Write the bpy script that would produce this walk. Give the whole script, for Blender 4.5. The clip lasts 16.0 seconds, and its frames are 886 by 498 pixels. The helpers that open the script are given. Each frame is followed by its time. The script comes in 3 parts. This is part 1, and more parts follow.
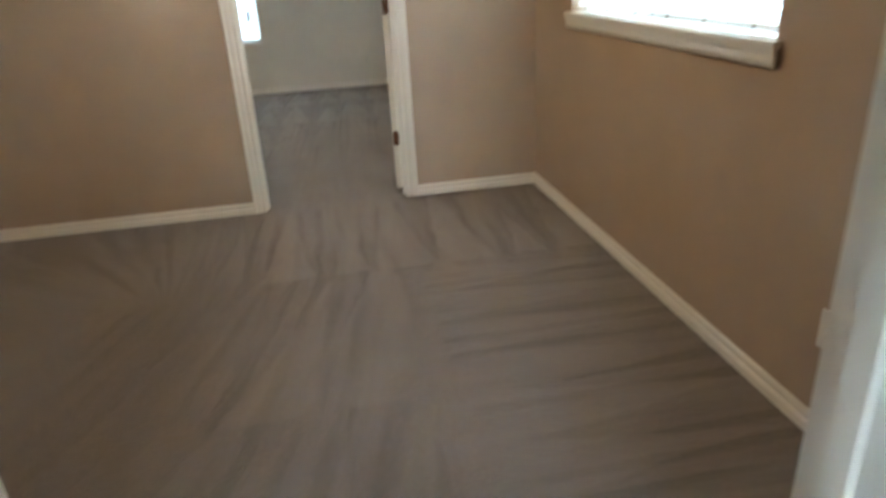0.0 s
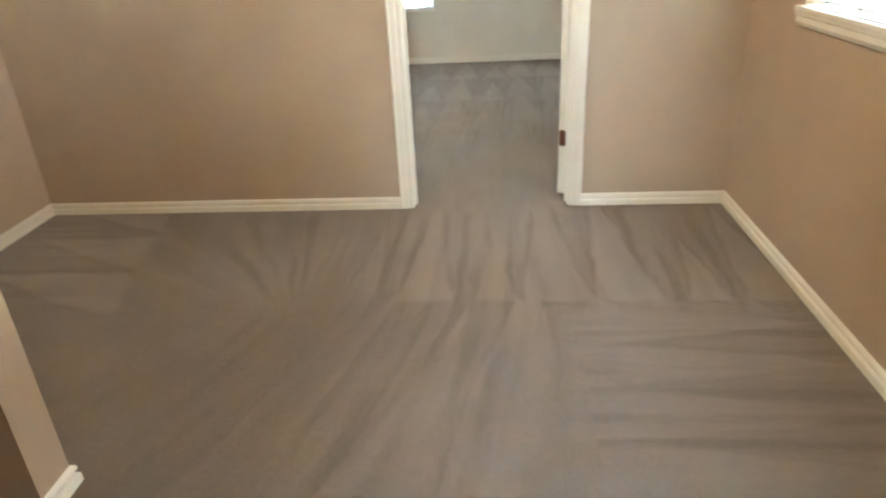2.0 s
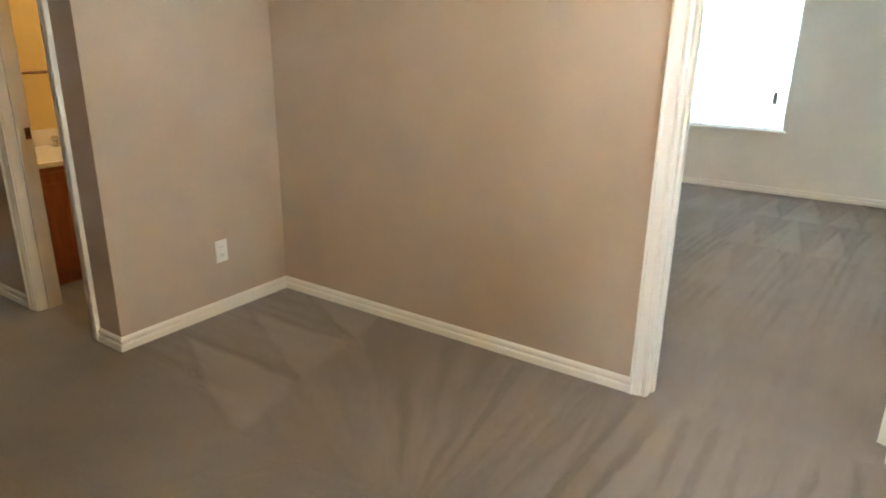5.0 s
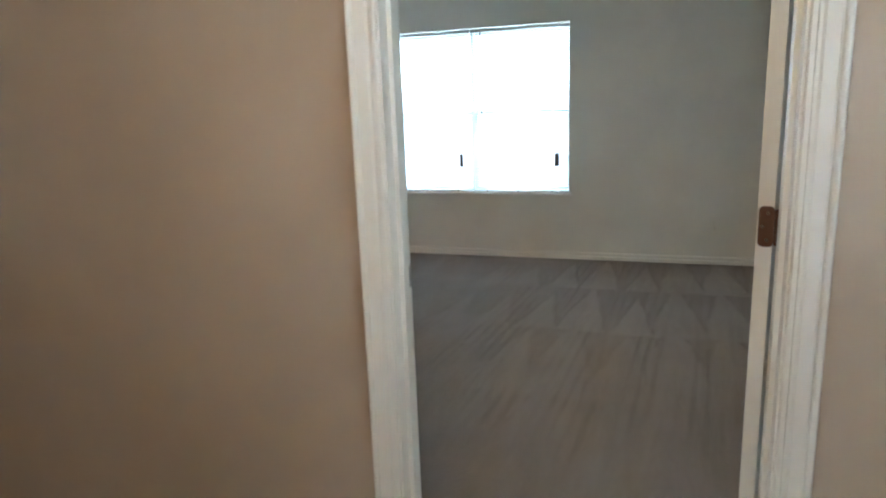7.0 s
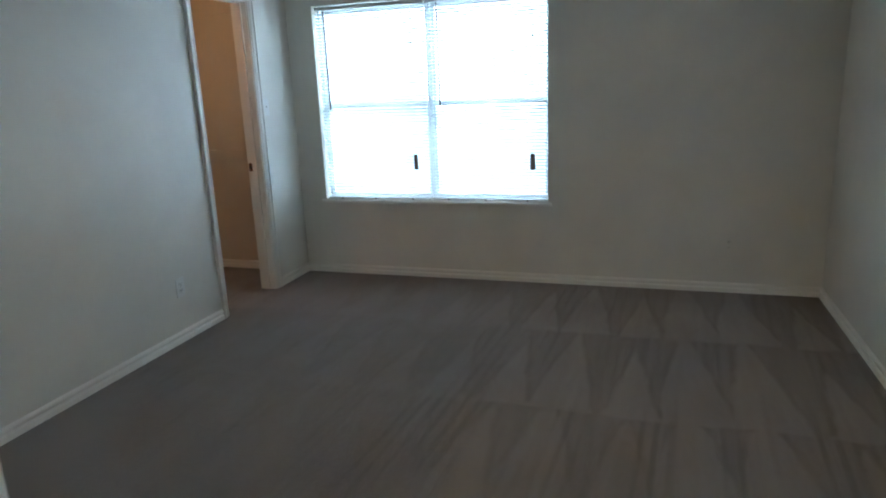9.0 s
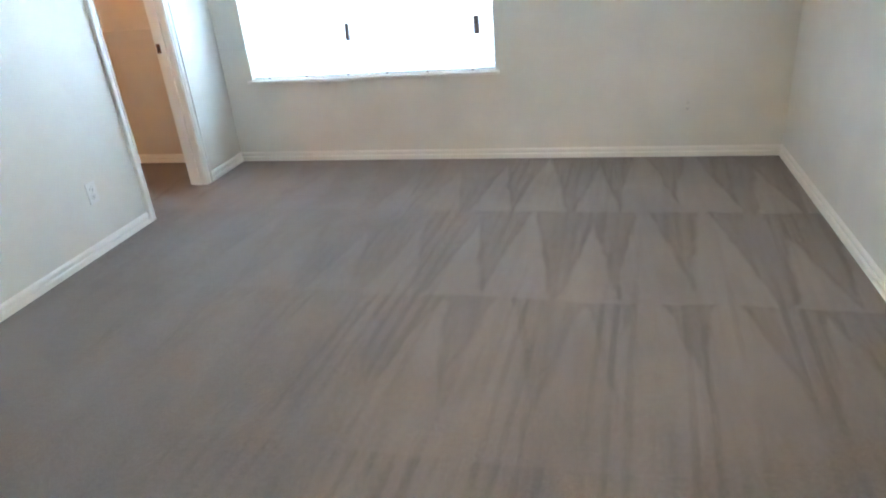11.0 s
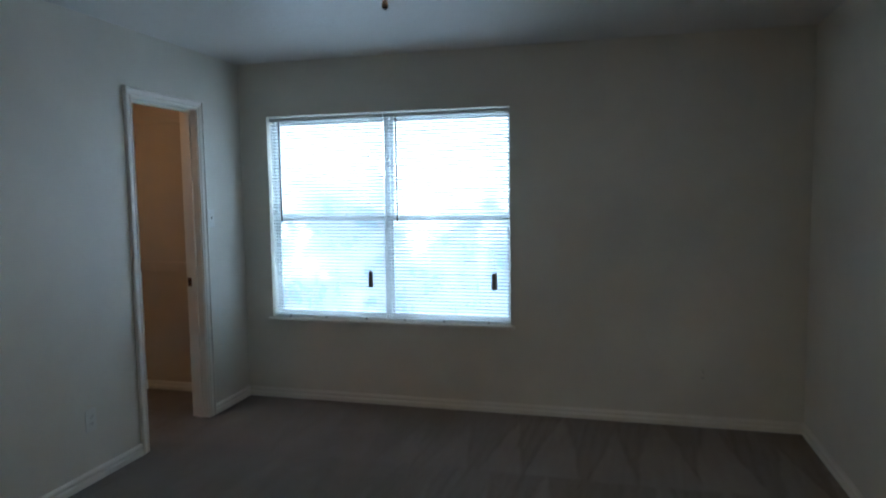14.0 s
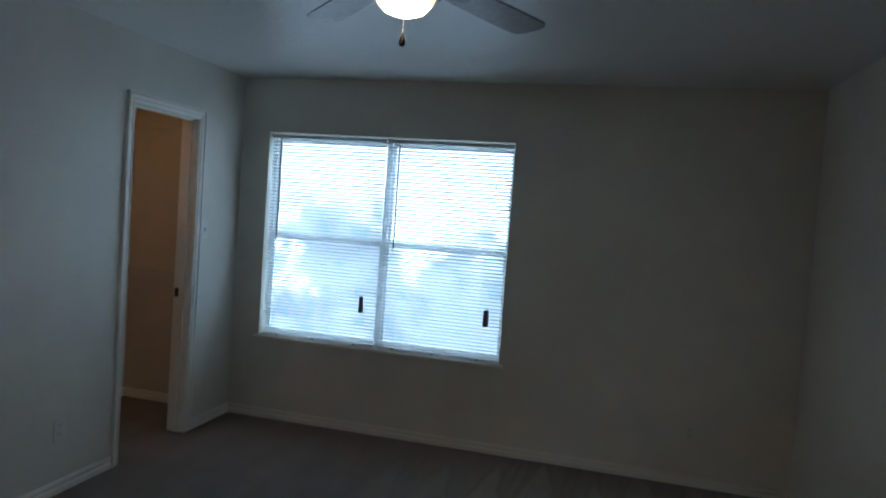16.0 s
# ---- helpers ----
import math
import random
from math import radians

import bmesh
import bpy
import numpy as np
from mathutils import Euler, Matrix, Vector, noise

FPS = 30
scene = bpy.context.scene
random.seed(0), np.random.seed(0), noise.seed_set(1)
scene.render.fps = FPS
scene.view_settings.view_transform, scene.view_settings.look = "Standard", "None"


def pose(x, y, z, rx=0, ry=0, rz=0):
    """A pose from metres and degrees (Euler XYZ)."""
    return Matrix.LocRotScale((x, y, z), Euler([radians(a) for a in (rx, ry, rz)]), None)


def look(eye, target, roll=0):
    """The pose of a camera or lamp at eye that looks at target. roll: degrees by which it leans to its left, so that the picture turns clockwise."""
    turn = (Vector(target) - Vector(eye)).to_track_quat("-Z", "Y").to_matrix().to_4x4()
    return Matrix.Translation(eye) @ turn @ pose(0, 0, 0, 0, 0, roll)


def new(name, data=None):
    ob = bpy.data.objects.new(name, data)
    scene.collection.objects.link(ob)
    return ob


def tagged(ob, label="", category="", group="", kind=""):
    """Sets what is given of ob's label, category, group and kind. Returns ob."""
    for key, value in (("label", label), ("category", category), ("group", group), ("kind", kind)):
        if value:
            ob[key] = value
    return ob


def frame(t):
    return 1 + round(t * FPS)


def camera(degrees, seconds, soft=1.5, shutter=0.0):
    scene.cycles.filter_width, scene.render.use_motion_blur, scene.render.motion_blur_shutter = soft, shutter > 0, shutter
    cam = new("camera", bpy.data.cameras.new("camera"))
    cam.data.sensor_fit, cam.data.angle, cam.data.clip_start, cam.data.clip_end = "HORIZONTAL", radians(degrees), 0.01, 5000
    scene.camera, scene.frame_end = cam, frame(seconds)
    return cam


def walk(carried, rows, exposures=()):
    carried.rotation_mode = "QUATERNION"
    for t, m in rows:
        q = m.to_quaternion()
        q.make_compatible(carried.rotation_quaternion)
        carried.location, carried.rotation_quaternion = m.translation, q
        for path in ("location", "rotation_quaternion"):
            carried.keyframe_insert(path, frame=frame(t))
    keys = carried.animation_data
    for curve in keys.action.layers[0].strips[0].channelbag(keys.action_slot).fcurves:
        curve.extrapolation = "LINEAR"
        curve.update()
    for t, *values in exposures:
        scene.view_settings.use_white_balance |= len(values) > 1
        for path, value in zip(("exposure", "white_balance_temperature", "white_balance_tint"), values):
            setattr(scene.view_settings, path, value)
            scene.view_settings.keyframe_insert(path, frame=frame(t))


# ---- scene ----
cam = camera(67.9, 16.0, soft=1.95, shutter=0.4)
PATH = [
    (0, (0.406, -3.907, 1.31), (0.71, -2.094, 0.522), -3.3),
    (0.5, (0.366, -3.768, 1.405), (0.433, -2.104, 0.297), -3.9),
    (1, (0.433, -3.646, 1.438), (0.441, -2.042, 0.243), -3.4),
    (1.5, (0.394, -3.558, 1.439), (0.46, -1.809, 0.47), -1.1),
    (2, (0.455, -3.427, 1.402), (0.294, -1.634, 0.531), -3.0),
    (2.5, (0.561, -3.206, 1.374), (0.029, -1.441, 0.599), -3.7),
    (3, (0.548, -2.967, 1.366), (-0.297, -1.308, 0.635), -3.0),
    (3.5, (0.492, -2.746, 1.373), (-0.459, -1.118, 0.705), -0.7),
    (5.8, (0.702, -2.263, 1.447), (-0.376, -0.69, 0.843), 0.6),
    (6, (0.693, -2.16, 1.415), (-0.257, -0.495, 0.842), 1.5),
    (6.5, (0.611, -1.836, 1.416), (-0.048, -0.009, 0.938), -0.6),
    (7, (0.622, -1.41, 1.4), (-0.02, 0.436, 0.974), -2.1),
    (7.5, (0.614, -1.057, 1.397), (-0.094, 0.767, 0.983), -1.5),
    (8, (0.556, -0.744, 1.399), (-0.025, 1.113, 0.933), -3.0),
    (8.5, (0.544, -0.428, 1.413), (-0.016, 1.439, 0.961), -1.7),
    (9, (0.494, -0.216, 1.467), (-0.104, 1.629, 0.977), -2.3),
    (9.5, (0.418, -0.084, 1.399), (-0.033, 1.775, 0.815), -2.8),
    (10, (0.485, 0.011, 1.416), (0.069, 1.776, 0.572), -4.4),
    (12.5, (0.444, 0.12, 1.438), (-0.112, 1.842, 0.586), -6.5),
    (13, (0.423, 0.134, 1.47), (-0.125, 1.962, 0.869), -4.5),
    (13.5, (0.45, 0.125, 1.464), (-0.086, 2.023, 1.131), -2.4),
    (14, (0.461, 0.127, 1.496), (-0.045, 2.055, 1.326), -0.8),
    (14.5, (0.461, 0.119, 1.515), (-0.006, 2.064, 1.479), -0.0),
    (15, (0.458, 0.127, 1.542), (-0.005, 2.072, 1.483), 1.0),
    (15.5, (0.445, 0.190, 1.538), (-0.007, 2.135, 1.545), 3.0),
    (16, (0.427, 0.184, 1.56), (-0.06, 2.121, 1.456), 4.2),
]
EXPOSURES = [
    (0.0, 1.22, 6700, 12), (0.3, 1.65, 6850, 11), (0.5, 2.06, 6760, 11), (1.5, 2.17, 6760, 10), (2.5, 2.08, 6800, 9), (3.5, 2.12, 6740, 9), (5.8, 2.1, 6500, 9), (6.5, 1.42, 6360, 10),
    (7.0, 1.05, 6300, 11), (7.5, 0.65, 6270, 11), (8.0, 0.35, 6190, 11), (8.5, 0.48, 6110, 11), (9.0, 0.36, 6070, 11), (9.5, 0.7, 6020, 11), (10.2, 1.6, 5950, 13), (12.3, 2.28, 6010, 14), (12.6, 2.12, 6010, 14),
    (13.0, 1.57, 6090, 14), (13.3, 0.9, 6040, 14), (13.6, 0.25, 6000, 13), (14.0, -0.55, 6000, 12), (14.5, -1.0, 5880, 11), (16.0, -0.95, 5850, 11),
]
walk(cam, [(t, look(eye, target, roll)) for t, eye, target, roll in PATH], EXPOSURES)

# ---- world, sun and the light of the place ----
world = bpy.data.worlds.new("sky")
scene.world = world
world.use_nodes = True
sky = world.node_tree.nodes.new("ShaderNodeTexSky")
sky.sky_type, sky.sun_disc = "NISHITA", False
sky.sun_elevation, sky.sun_rotation = radians(48), radians(200)
world.node_tree.links.new(sky.outputs[0], world.node_tree.nodes["Background"].inputs[0])
world.node_tree.nodes["Background"].inputs[1].default_value = 0.12
sun_data = bpy.data.lights.new("sun", "SUN")
sun_data.energy, sun_data.angle, sun_data.color = 3.0, radians(0.5), (1.0, 0.95, 0.87)
sun = new("sun", sun_data)
sun.matrix_world = look((0, -8, 12), (2, 2, 0))

DAYLIGHT = 28.0          # radiance of the bright haze outside the windows
HALL_LAMP = 36.0
FAN_LAMP = 37.0
BATH_LAMP = 17.0
CLOSET_LAMP = 23.0
WARM = (1.0, 0.74, 0.42)


# ---- node helpers ----
class Nodes:
    """A material being wired: small helpers that return sockets."""

    def __init__(self, name):
        self.mat = bpy.data.materials.new(name)
        self.mat.use_nodes = True
        self.tree = self.mat.node_tree
        self.bsdf = self.tree.nodes["Principled BSDF"]

    def put(self, socket, value):
        if isinstance(value, (int, float)):
            socket.default_value = value
        elif isinstance(value, (tuple, list)):
            socket.default_value = value if len(value) == len(socket.default_value) else (*value, 1.0)
        else:
            self.tree.links.new(value, socket)

    def node(self, kind, **given):
        n = self.tree.nodes.new(kind)
        for key, value in given.items():
            self.put(n.inputs[key], value)
        return n

    def math(self, op, a, b=0.0, c=0.0):
        n = self.tree.nodes.new("ShaderNodeMath")
        n.operation = op
        for socket, value in zip(n.inputs, (a, b, c)):
            self.put(socket, value)
        return n.outputs[0]

    def place(self):
        return self.tree.nodes.new("ShaderNodeNewGeometry").outputs["Position"]

    def object_place(self):
        return self.tree.nodes.new("ShaderNodeTexCoord").outputs["Object"]

    def split(self, vector):
        return self.node("ShaderNodeSeparateXYZ", Vector=vector).outputs

    def stretch(self, vector, scale, turn=(0, 0, 0)):
        n = self.node("ShaderNodeMapping", Vector=vector)
        n.inputs["Scale"].default_value = scale
        n.inputs["Rotation"].default_value = turn
        return n.outputs[0]

    def noise(self, vector, scale, detail=3.0, rough=0.55):
        return self.node("ShaderNodeTexNoise", Vector=vector, Scale=scale, Detail=detail, Roughness=rough).outputs[0]

    def ramp(self, value, low, high, to_low=0.0, to_high=1.0):
        n = self.node("ShaderNodeMapRange", Value=value)
        n.interpolation_type = "SMOOTHSTEP"
        for socket, v in zip(list(n.inputs)[1:5], (low, high, to_low, to_high)):
            self.put(socket, v)
        return n.outputs[0]

    def mix(self, factor, a, b):
        n = self.tree.nodes.new("ShaderNodeMix")
        n.data_type = "RGBA"
        self.put(n.inputs[0], factor), self.put(n.inputs[6], a), self.put(n.inputs[7], b)
        return n.outputs[2]

    def mixv(self, factor, a, b):
        n = self.tree.nodes.new("ShaderNodeMix")
        self.put(n.inputs[0], factor), self.put(n.inputs[2], a), self.put(n.inputs[3], b)
        return n.outputs[0]

    def bump(self, height, strength, distance):
        n = self.node("ShaderNodeBump", Height=height, Strength=strength, Distance=distance)
        self.tree.links.new(n.outputs[0], self.bsdf.inputs["Normal"])

    def done(self, color=None, rough=None, metal=0.0, spec=None):
        if color is not None:
            self.put(self.bsdf.inputs["Base Color"], color)
        if rough is not None:
            self.put(self.bsdf.inputs["Roughness"], rough)
        self.bsdf.inputs["Metallic"].default_value = metal
        if spec is not None:
            self.bsdf.inputs["Specular IOR Level"].default_value = spec
        return self.mat


def paint(name, color, rough, orange_peel, spread=0.05, spec=0.35, scuffs=0.10):
    """Rolled wall paint: faint orange peel, slow unevenness and a few scuffs."""
    n = Nodes(name)
    p = n.place()
    slow = n.noise(p, 1.7, 4.0)
    fine = n.noise(p, 55.0, 2.0)
    dark, light = [tuple(v * k for v in color) for k in (1 - spread, 1 + spread)]
    shade = n.mix(n.ramp(slow, 0.3, 0.7), dark, light)
    scuff = n.ramp(n.noise(n.stretch(p, (3, 3, 9)), 2.3, 6.0, 0.7), 0.66, 0.78)
    shade = n.mix(n.math("MULTIPLY", scuff, scuffs), shade, tuple(v * 0.6 for v in color))
    n.bump(n.math("ADD", fine, n.math("MULTIPLY", n.noise(p, 160.0, 2.0), 0.4)), orange_peel, 0.002)
    return n.done(shade, n.ramp(slow, 0.2, 0.8, rough - 0.05, rough + 0.05), spec=spec)


def wood(name, color, rough):
    n = Nodes(name)
    p = n.object_place()
    grain = n.noise(n.stretch(p, (14, 14, 1.2)), 2.4, 8.0, 0.6)
    shade = n.mix(n.ramp(grain, 0.3, 0.7), tuple(v * 0.8 for v in color), tuple(v * 1.15 for v in color))
    n.bump(grain, 0.15, 0.001)
    return n.done(shade, rough)


def metal(name, color, rough):
    n = Nodes(name)
    wear = n.noise(n.place(), 60.0, 4.0)
    return n.done(n.mix(wear, tuple(v * 0.75 for v in color), color), n.ramp(wear, 0.3, 0.7, rough - 0.08, rough + 0.1), 1.0)


def plain(name, color, rough, spread=0.06):
    n = Nodes(name)
    slow = n.noise(n.place(), 14.0, 4.0)
    return n.done(n.mix(slow, tuple(v * (1 - spread) for v in color), tuple(min(1, v * (1 + spread)) for v in color)), rough)


def glow(name, color, strength):
    n = Nodes(name)
    n.put(n.bsdf.inputs["Emission Color"], color)
    n.bsdf.inputs["Emission Strength"].default_value = strength
    return n.done((0.8, 0.8, 0.78), 0.4)


def carpet_material():
    """Cut-pile carpet, freshly vacuumed: the strokes leave wedges of pile laid towards or away from the eye."""
    n = Nodes("carpet_pile")
    p = n.place()
    warp = n.math("SUBTRACT", n.noise(p, 3.2, 3.0), 0.5)
    warp2 = n.math("SUBTRACT", n.noise(n.stretch(p, (1, 1, 1), (0, 0, 1.1)), 2.1, 3.0), 0.5)
    x0, y0, _ = n.split(p)
    ragged = n.math("SUBTRACT", n.noise(p, 8.0, 2.0, 0.5), 0.5)
    x = n.math("MULTIPLY_ADD", ragged, 0.03, n.math("MULTIPLY_ADD", warp, 0.06, x0))
    y = n.math("MULTIPLY_ADD", warp2, 0.10, y0)

    def wedges(u, v, period, phase, jitter=0.25):
        """Light wedges with their point at v = 0 and their foot at v = 1, and a dark furrow along each side."""
        along = n.math("ADD", n.math("DIVIDE", u, period), phase)
        cell = n.math("FRACT", along)
        dice = n.node("ShaderNodeTexWhiteNoise")
        dice.noise_dimensions = "1D"
        n.put(dice.inputs["W"], n.math("FLOOR", along))
        chance = dice.outputs["Value"]
        middle = n.math("MULTIPLY_ADD", chance, 0.36, -1.18)
        off = n.math("ABSOLUTE", n.math("MULTIPLY_ADD", cell, 2.0, middle))
        inside = n.math("SUBTRACT", n.math("MULTIPLY_ADD", n.math("SUBTRACT", chance, 0.5), jitter, v), off)
        body = n.ramp(inside, -0.10, 0.10)
        furrow = n.math("MULTIPLY", n.ramp(inside, -0.22, -0.06), n.ramp(inside, 0.10, -0.02))
        return n.math("SUBTRACT", body, n.math("MULTIPLY", furrow, 0.40))

    # bedroom: rows of strokes drawn back from the window wall
    row = n.math("DIVIDE", n.math("SUBTRACT", 4.47, y), 0.97)
    index = n.math("FLOOR", row)
    far = n.ramp(row, 1.9, 2.1)
    foot = n.math("FRACT", row)
    bedroom = wedges(x, n.mixv(far, foot, n.math("MULTIPLY_ADD", foot, 1.1, 0.25)), 0.30, n.math("MULTIPLY", index, 0.08), 0.55)
    # hall: strokes drawn back from the door wall; west of the door they swing round one spot, and the second row leans west
    spot_x, spot_y = n.math("ADD", x, 0.35), n.math("ADD", y, 1.25)
    swing = n.math("MULTIPLY_ADD", n.math("ARCTAN2", spot_x, spot_y), 0.80, -0.35)
    reach = n.math("SQRT", n.math("ADD", n.math("MULTIPLY", spot_x, spot_x), n.math("MULTIPLY", spot_y, spot_y)))
    to_swing = n.math("MULTIPLY", n.ramp(x, -0.33, -0.37), n.ramp(y, -1.18, -1.10))
    lean = n.math("MULTIPLY", n.math("MULTIPLY_ADD", x, -0.22, 0.24), n.math("MAXIMUM", n.math("SUBTRACT", -1.05, y), 0.0))
    across = n.mixv(to_swing, n.math("ADD", x, lean), swing)
    row_h = n.math("MULTIPLY", y, -0.952)
    foot_h = n.math("FRACT", row_h)
    foot_h = n.mixv(to_swing, n.math("MULTIPLY_ADD", foot_h, 0.78, n.ramp(row_h, 0.9, 1.1, 0.0, 0.25)), n.ramp(reach, 1.30, 0.25, 0.25, 0.85))
    hall = wedges(across, foot_h, 0.29, n.math("MULTIPLY", n.math("FLOOR", row_h), 0.41), 0.6)
    # hall: strokes drawn back from the window wall
    row_s = n.math("DIVIDE", n.math("SUBTRACT", 1.72, x), 0.86)
    side = wedges(y, row_s, 0.26, 0.2)
    to_side = n.math("MULTIPLY", n.ramp(x, 0.62, 0.76), n.ramp(y, -1.05, -1.25))
    # hall: broad strokes drawn back from the west wall
    row_b = n.math("DIVIDE", n.math("ADD", x, 2.12), 0.80)
    broad = wedges(n.math("MULTIPLY_ADD", x, 0.22, y), row_b, 0.40, 0.62)
    to_broad = n.math("MULTIPLY", n.ramp(n.math("MULTIPLY_ADD", y, 0.2, x), -1.38, -1.44), n.ramp(y, -1.5, -1.2))
    mark = n.mixv(to_side, hall, side)
    mark = n.mixv(to_broad, mark, broad)
    mark = n.mixv(n.ramp(y0, 0.05, 0.09), mark, bedroom)
    # ribs left by the brush, along the strokes, strongest where the pile lies dark
    in_hall = n.ramp(y0, 0.09, 0.05)
    flow = n.node("ShaderNodeCombineXYZ", X=n.mixv(in_hall, x0, across), Y=y0).outputs[0]
    along_y = n.noise(n.stretch(flow, (26, 1.3, 1)), 1.0, 3.0, 0.6)
    along_x = n.noise(n.stretch(p, (1.5, 34, 1)), 1.0, 3.0, 0.6)
    wide_y = n.noise(n.stretch(flow, (9, 1.2, 1)), 1.0, 3.0, 0.6)
    wide_x = n.noise(n.stretch(p, (1.2, 8, 1)), 1.0, 3.0, 0.6)
    turned = n.math("MULTIPLY", n.math("MAXIMUM", to_side, to_broad), n.ramp(y0, 0.09, 0.05))
    rib = n.ramp(n.mixv(turned, along_y, along_x), 0.35, 0.65)
    wide = n.ramp(n.mixv(turned, wide_y, wide_x), 0.35, 0.65)
    def strokes(u, v, spacing):
        """Groups of parallel furrows left by the brush edge, running along v."""
        place = n.node("ShaderNodeCombineXYZ", X=n.math("MULTIPLY", u, 2.6), Y=n.math("MULTIPLY", v, 0.35)).outputs[0]
        wander = n.math("MULTIPLY", n.noise(place, 1.0, 1.0), 7.0)
        comb = n.ramp(n.math("SINE", n.math("MULTIPLY_ADD", u, 6.2832 / spacing, wander)), -0.2, 0.9)
        return n.math("MULTIPLY", comb, n.ramp(n.noise(place, 1.9, 2.0, 0.6), 0.42, 0.58))

    bundle = strokes(n.math("MULTIPLY_ADD", y0, -0.06, x0), y0, 0.062)
    bundle = n.math("MULTIPLY", bundle, n.math("MULTIPLY", n.math("MULTIPLY", n.ramp(y0, 0.7, 1.9), n.ramp(y0, 2.75, 2.45, 0.5, 1.0)), n.ramp(x0, -1.2, 0.0, 0.2, 1.0)))
    u = n.mixv(turned, across, y0)
    v = n.mixv(turned, y0, x0)
    streak = n.math("MULTIPLY", n.math("MULTIPLY", strokes(u, v, 0.115), n.math("MAXIMUM", n.math("MULTIPLY", n.ramp(x0, -1.3, -1.0, 0.25, 0.75), n.ramp(y0, -1.15, -1.05)), n.ramp(x0, -0.85, -0.35, 0.10, 1.0))), n.math("MULTIPLY", n.ramp(y0, -0.02, -0.12), n.mixv(to_swing, 1.0, n.ramp(reach, 0.10, 0.55)))) 
    bundle = n.math("MULTIPLY", n.math("MAXIMUM", bundle, streak), n.ramp(mark, 0.9, 0.3, 0.55, 1.0))
    dark_pile = n.ramp(mark, 0.7, 0.1)
    worn = n.noise(p, 1.1, 3.0)
    tuft = n.noise(p, 420.0, 2.0, 0.7)
    clump = n.noise(p, 60.0, 3.0, 0.6)
    fade = n.mixv(n.ramp(y0, 0.05, 0.09), n.math("MULTIPLY", n.ramp(y0, -1.6, -0.8, 0.32, 0.72), n.mixv(to_broad, n.ramp(x0, -0.5, 0.2, 0.45, 1.0), 1.25)), n.math("MULTIPLY", n.ramp(y0, 1.0, 3.3, 0.18, 1.0), n.ramp(x0, -1.8, 0.5, 0.30, 0.88)))
    strength = n.math("MULTIPLY", n.ramp(n.noise(p, 0.9, 2.0), 0.3, 0.62, 0.6, 1.0), fade)
    # paler round patch about the bedroom doorway, with weaker stroke marks
    patch_x, patch_y = n.math("MULTIPLY_ADD", x, 1.9, -0.76), n.math("MULTIPLY_ADD", y, 1.3, 0.18)
    doorway_patch = n.ramp(n.math("ADD", n.math("MULTIPLY", patch_x, patch_x), n.math("MULTIPLY", patch_y, patch_y)), 1.0, 0.1)
    calm = n.math("MULTIPLY", n.math("MULTIPLY", n.ramp(x0, -0.30, -0.70), n.ramp(y0, -1.05, -1.2)), n.ramp(y0, 0.05, 0.0))
    spot = n.math("MULTIPLY", n.ramp(reach, 0.55, 0.15), n.ramp(y0, 0.05, 0.0))
    strength = n.math("MULTIPLY", strength, n.math("MULTIPLY_ADD", n.math("MAXIMUM", n.math("MAXIMUM", calm, spot), n.math("MULTIPLY", to_swing, n.mixv(to_broad, 0.5, 0.0))), -0.75, 1.0))
    strength = n.math("MULTIPLY", strength, n.math("MULTIPLY_ADD", doorway_patch, -0.7, 1.0))
    lay = n.math("MULTIPLY_ADD", doorway_patch, 0.55, n.math("MULTIPLY", mark, strength))
    wide_strength = n.mixv(n.ramp(y0, 0.05, 0.3), n.math("MULTIPLY_ADD", n.math("MAXIMUM", calm, spot), -0.11, 0.15), n.ramp(x0, -1.0, 0.3, 0.07, 0.15))
    lay = n.math("ADD", n.math("MULTIPLY", lay, 0.50), n.math("MULTIPLY", wide, wide_strength))
    lay = n.math("ADD", lay, n.math("MULTIPLY", n.math("MULTIPLY", rib, n.ramp(dark_pile, 0.0, 1.0, 0.25, 1.0)), n.math("MULTIPLY", n.ramp(n.math("ABSOLUTE", n.math("ADD", y0, 1.9)), 0.3, 1.2, 0.06, 0.11), n.mixv(n.ramp(y0, 0.05, 0.3), 1.0, n.ramp(x0, -1.0, 0.3, 0.2, 1.0)))))
    lay = n.math("ADD", lay, n.math("MULTIPLY", n.ramp(worn, 0.3, 0.7), 0.25))
    lay = n.math("SUBTRACT", lay, n.math("MULTIPLY", bundle, 0.34))
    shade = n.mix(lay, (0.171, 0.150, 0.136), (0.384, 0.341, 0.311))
    shade = n.mix(n.ramp(tuft, 0.3, 0.75, 0.0, 0.42), shade, (0.10, 0.083, 0.073))
    shade = n.mix(n.ramp(clump, 0.35, 0.75, 0.0, 0.16), shade, (0.37, 0.325, 0.29))
    n.bump(n.math("ADD", tuft, n.math("MULTIPLY", n.math("ADD", clump, lay), 0.8)), 0.7, 0.006)
    n.bsdf.inputs["Sheen Weight"].default_value = 0.25
    n.bsdf.inputs["Sheen Roughness"].default_value = 0.5
    return n.done(shade, 0.95, spec=0.1)


def ceiling_material():
    """White ceiling with a knocked-down plaster texture."""
    n = Nodes("ceiling_texture")
    p = n.place()
    blot = n.ramp(n.noise(p, 17.0, 4.0, 0.6), 0.46, 0.56)
    n.bump(n.math("ADD", blot, n.math("MULTIPLY", n.noise(p, 70.0, 3.0), 0.35)), 0.28, 0.005)
    return n.done(n.mix(n.noise(p, 1.3, 3.0), (0.76, 0.76, 0.75), (0.82, 0.82, 0.81)), 0.33, spec=0.9)


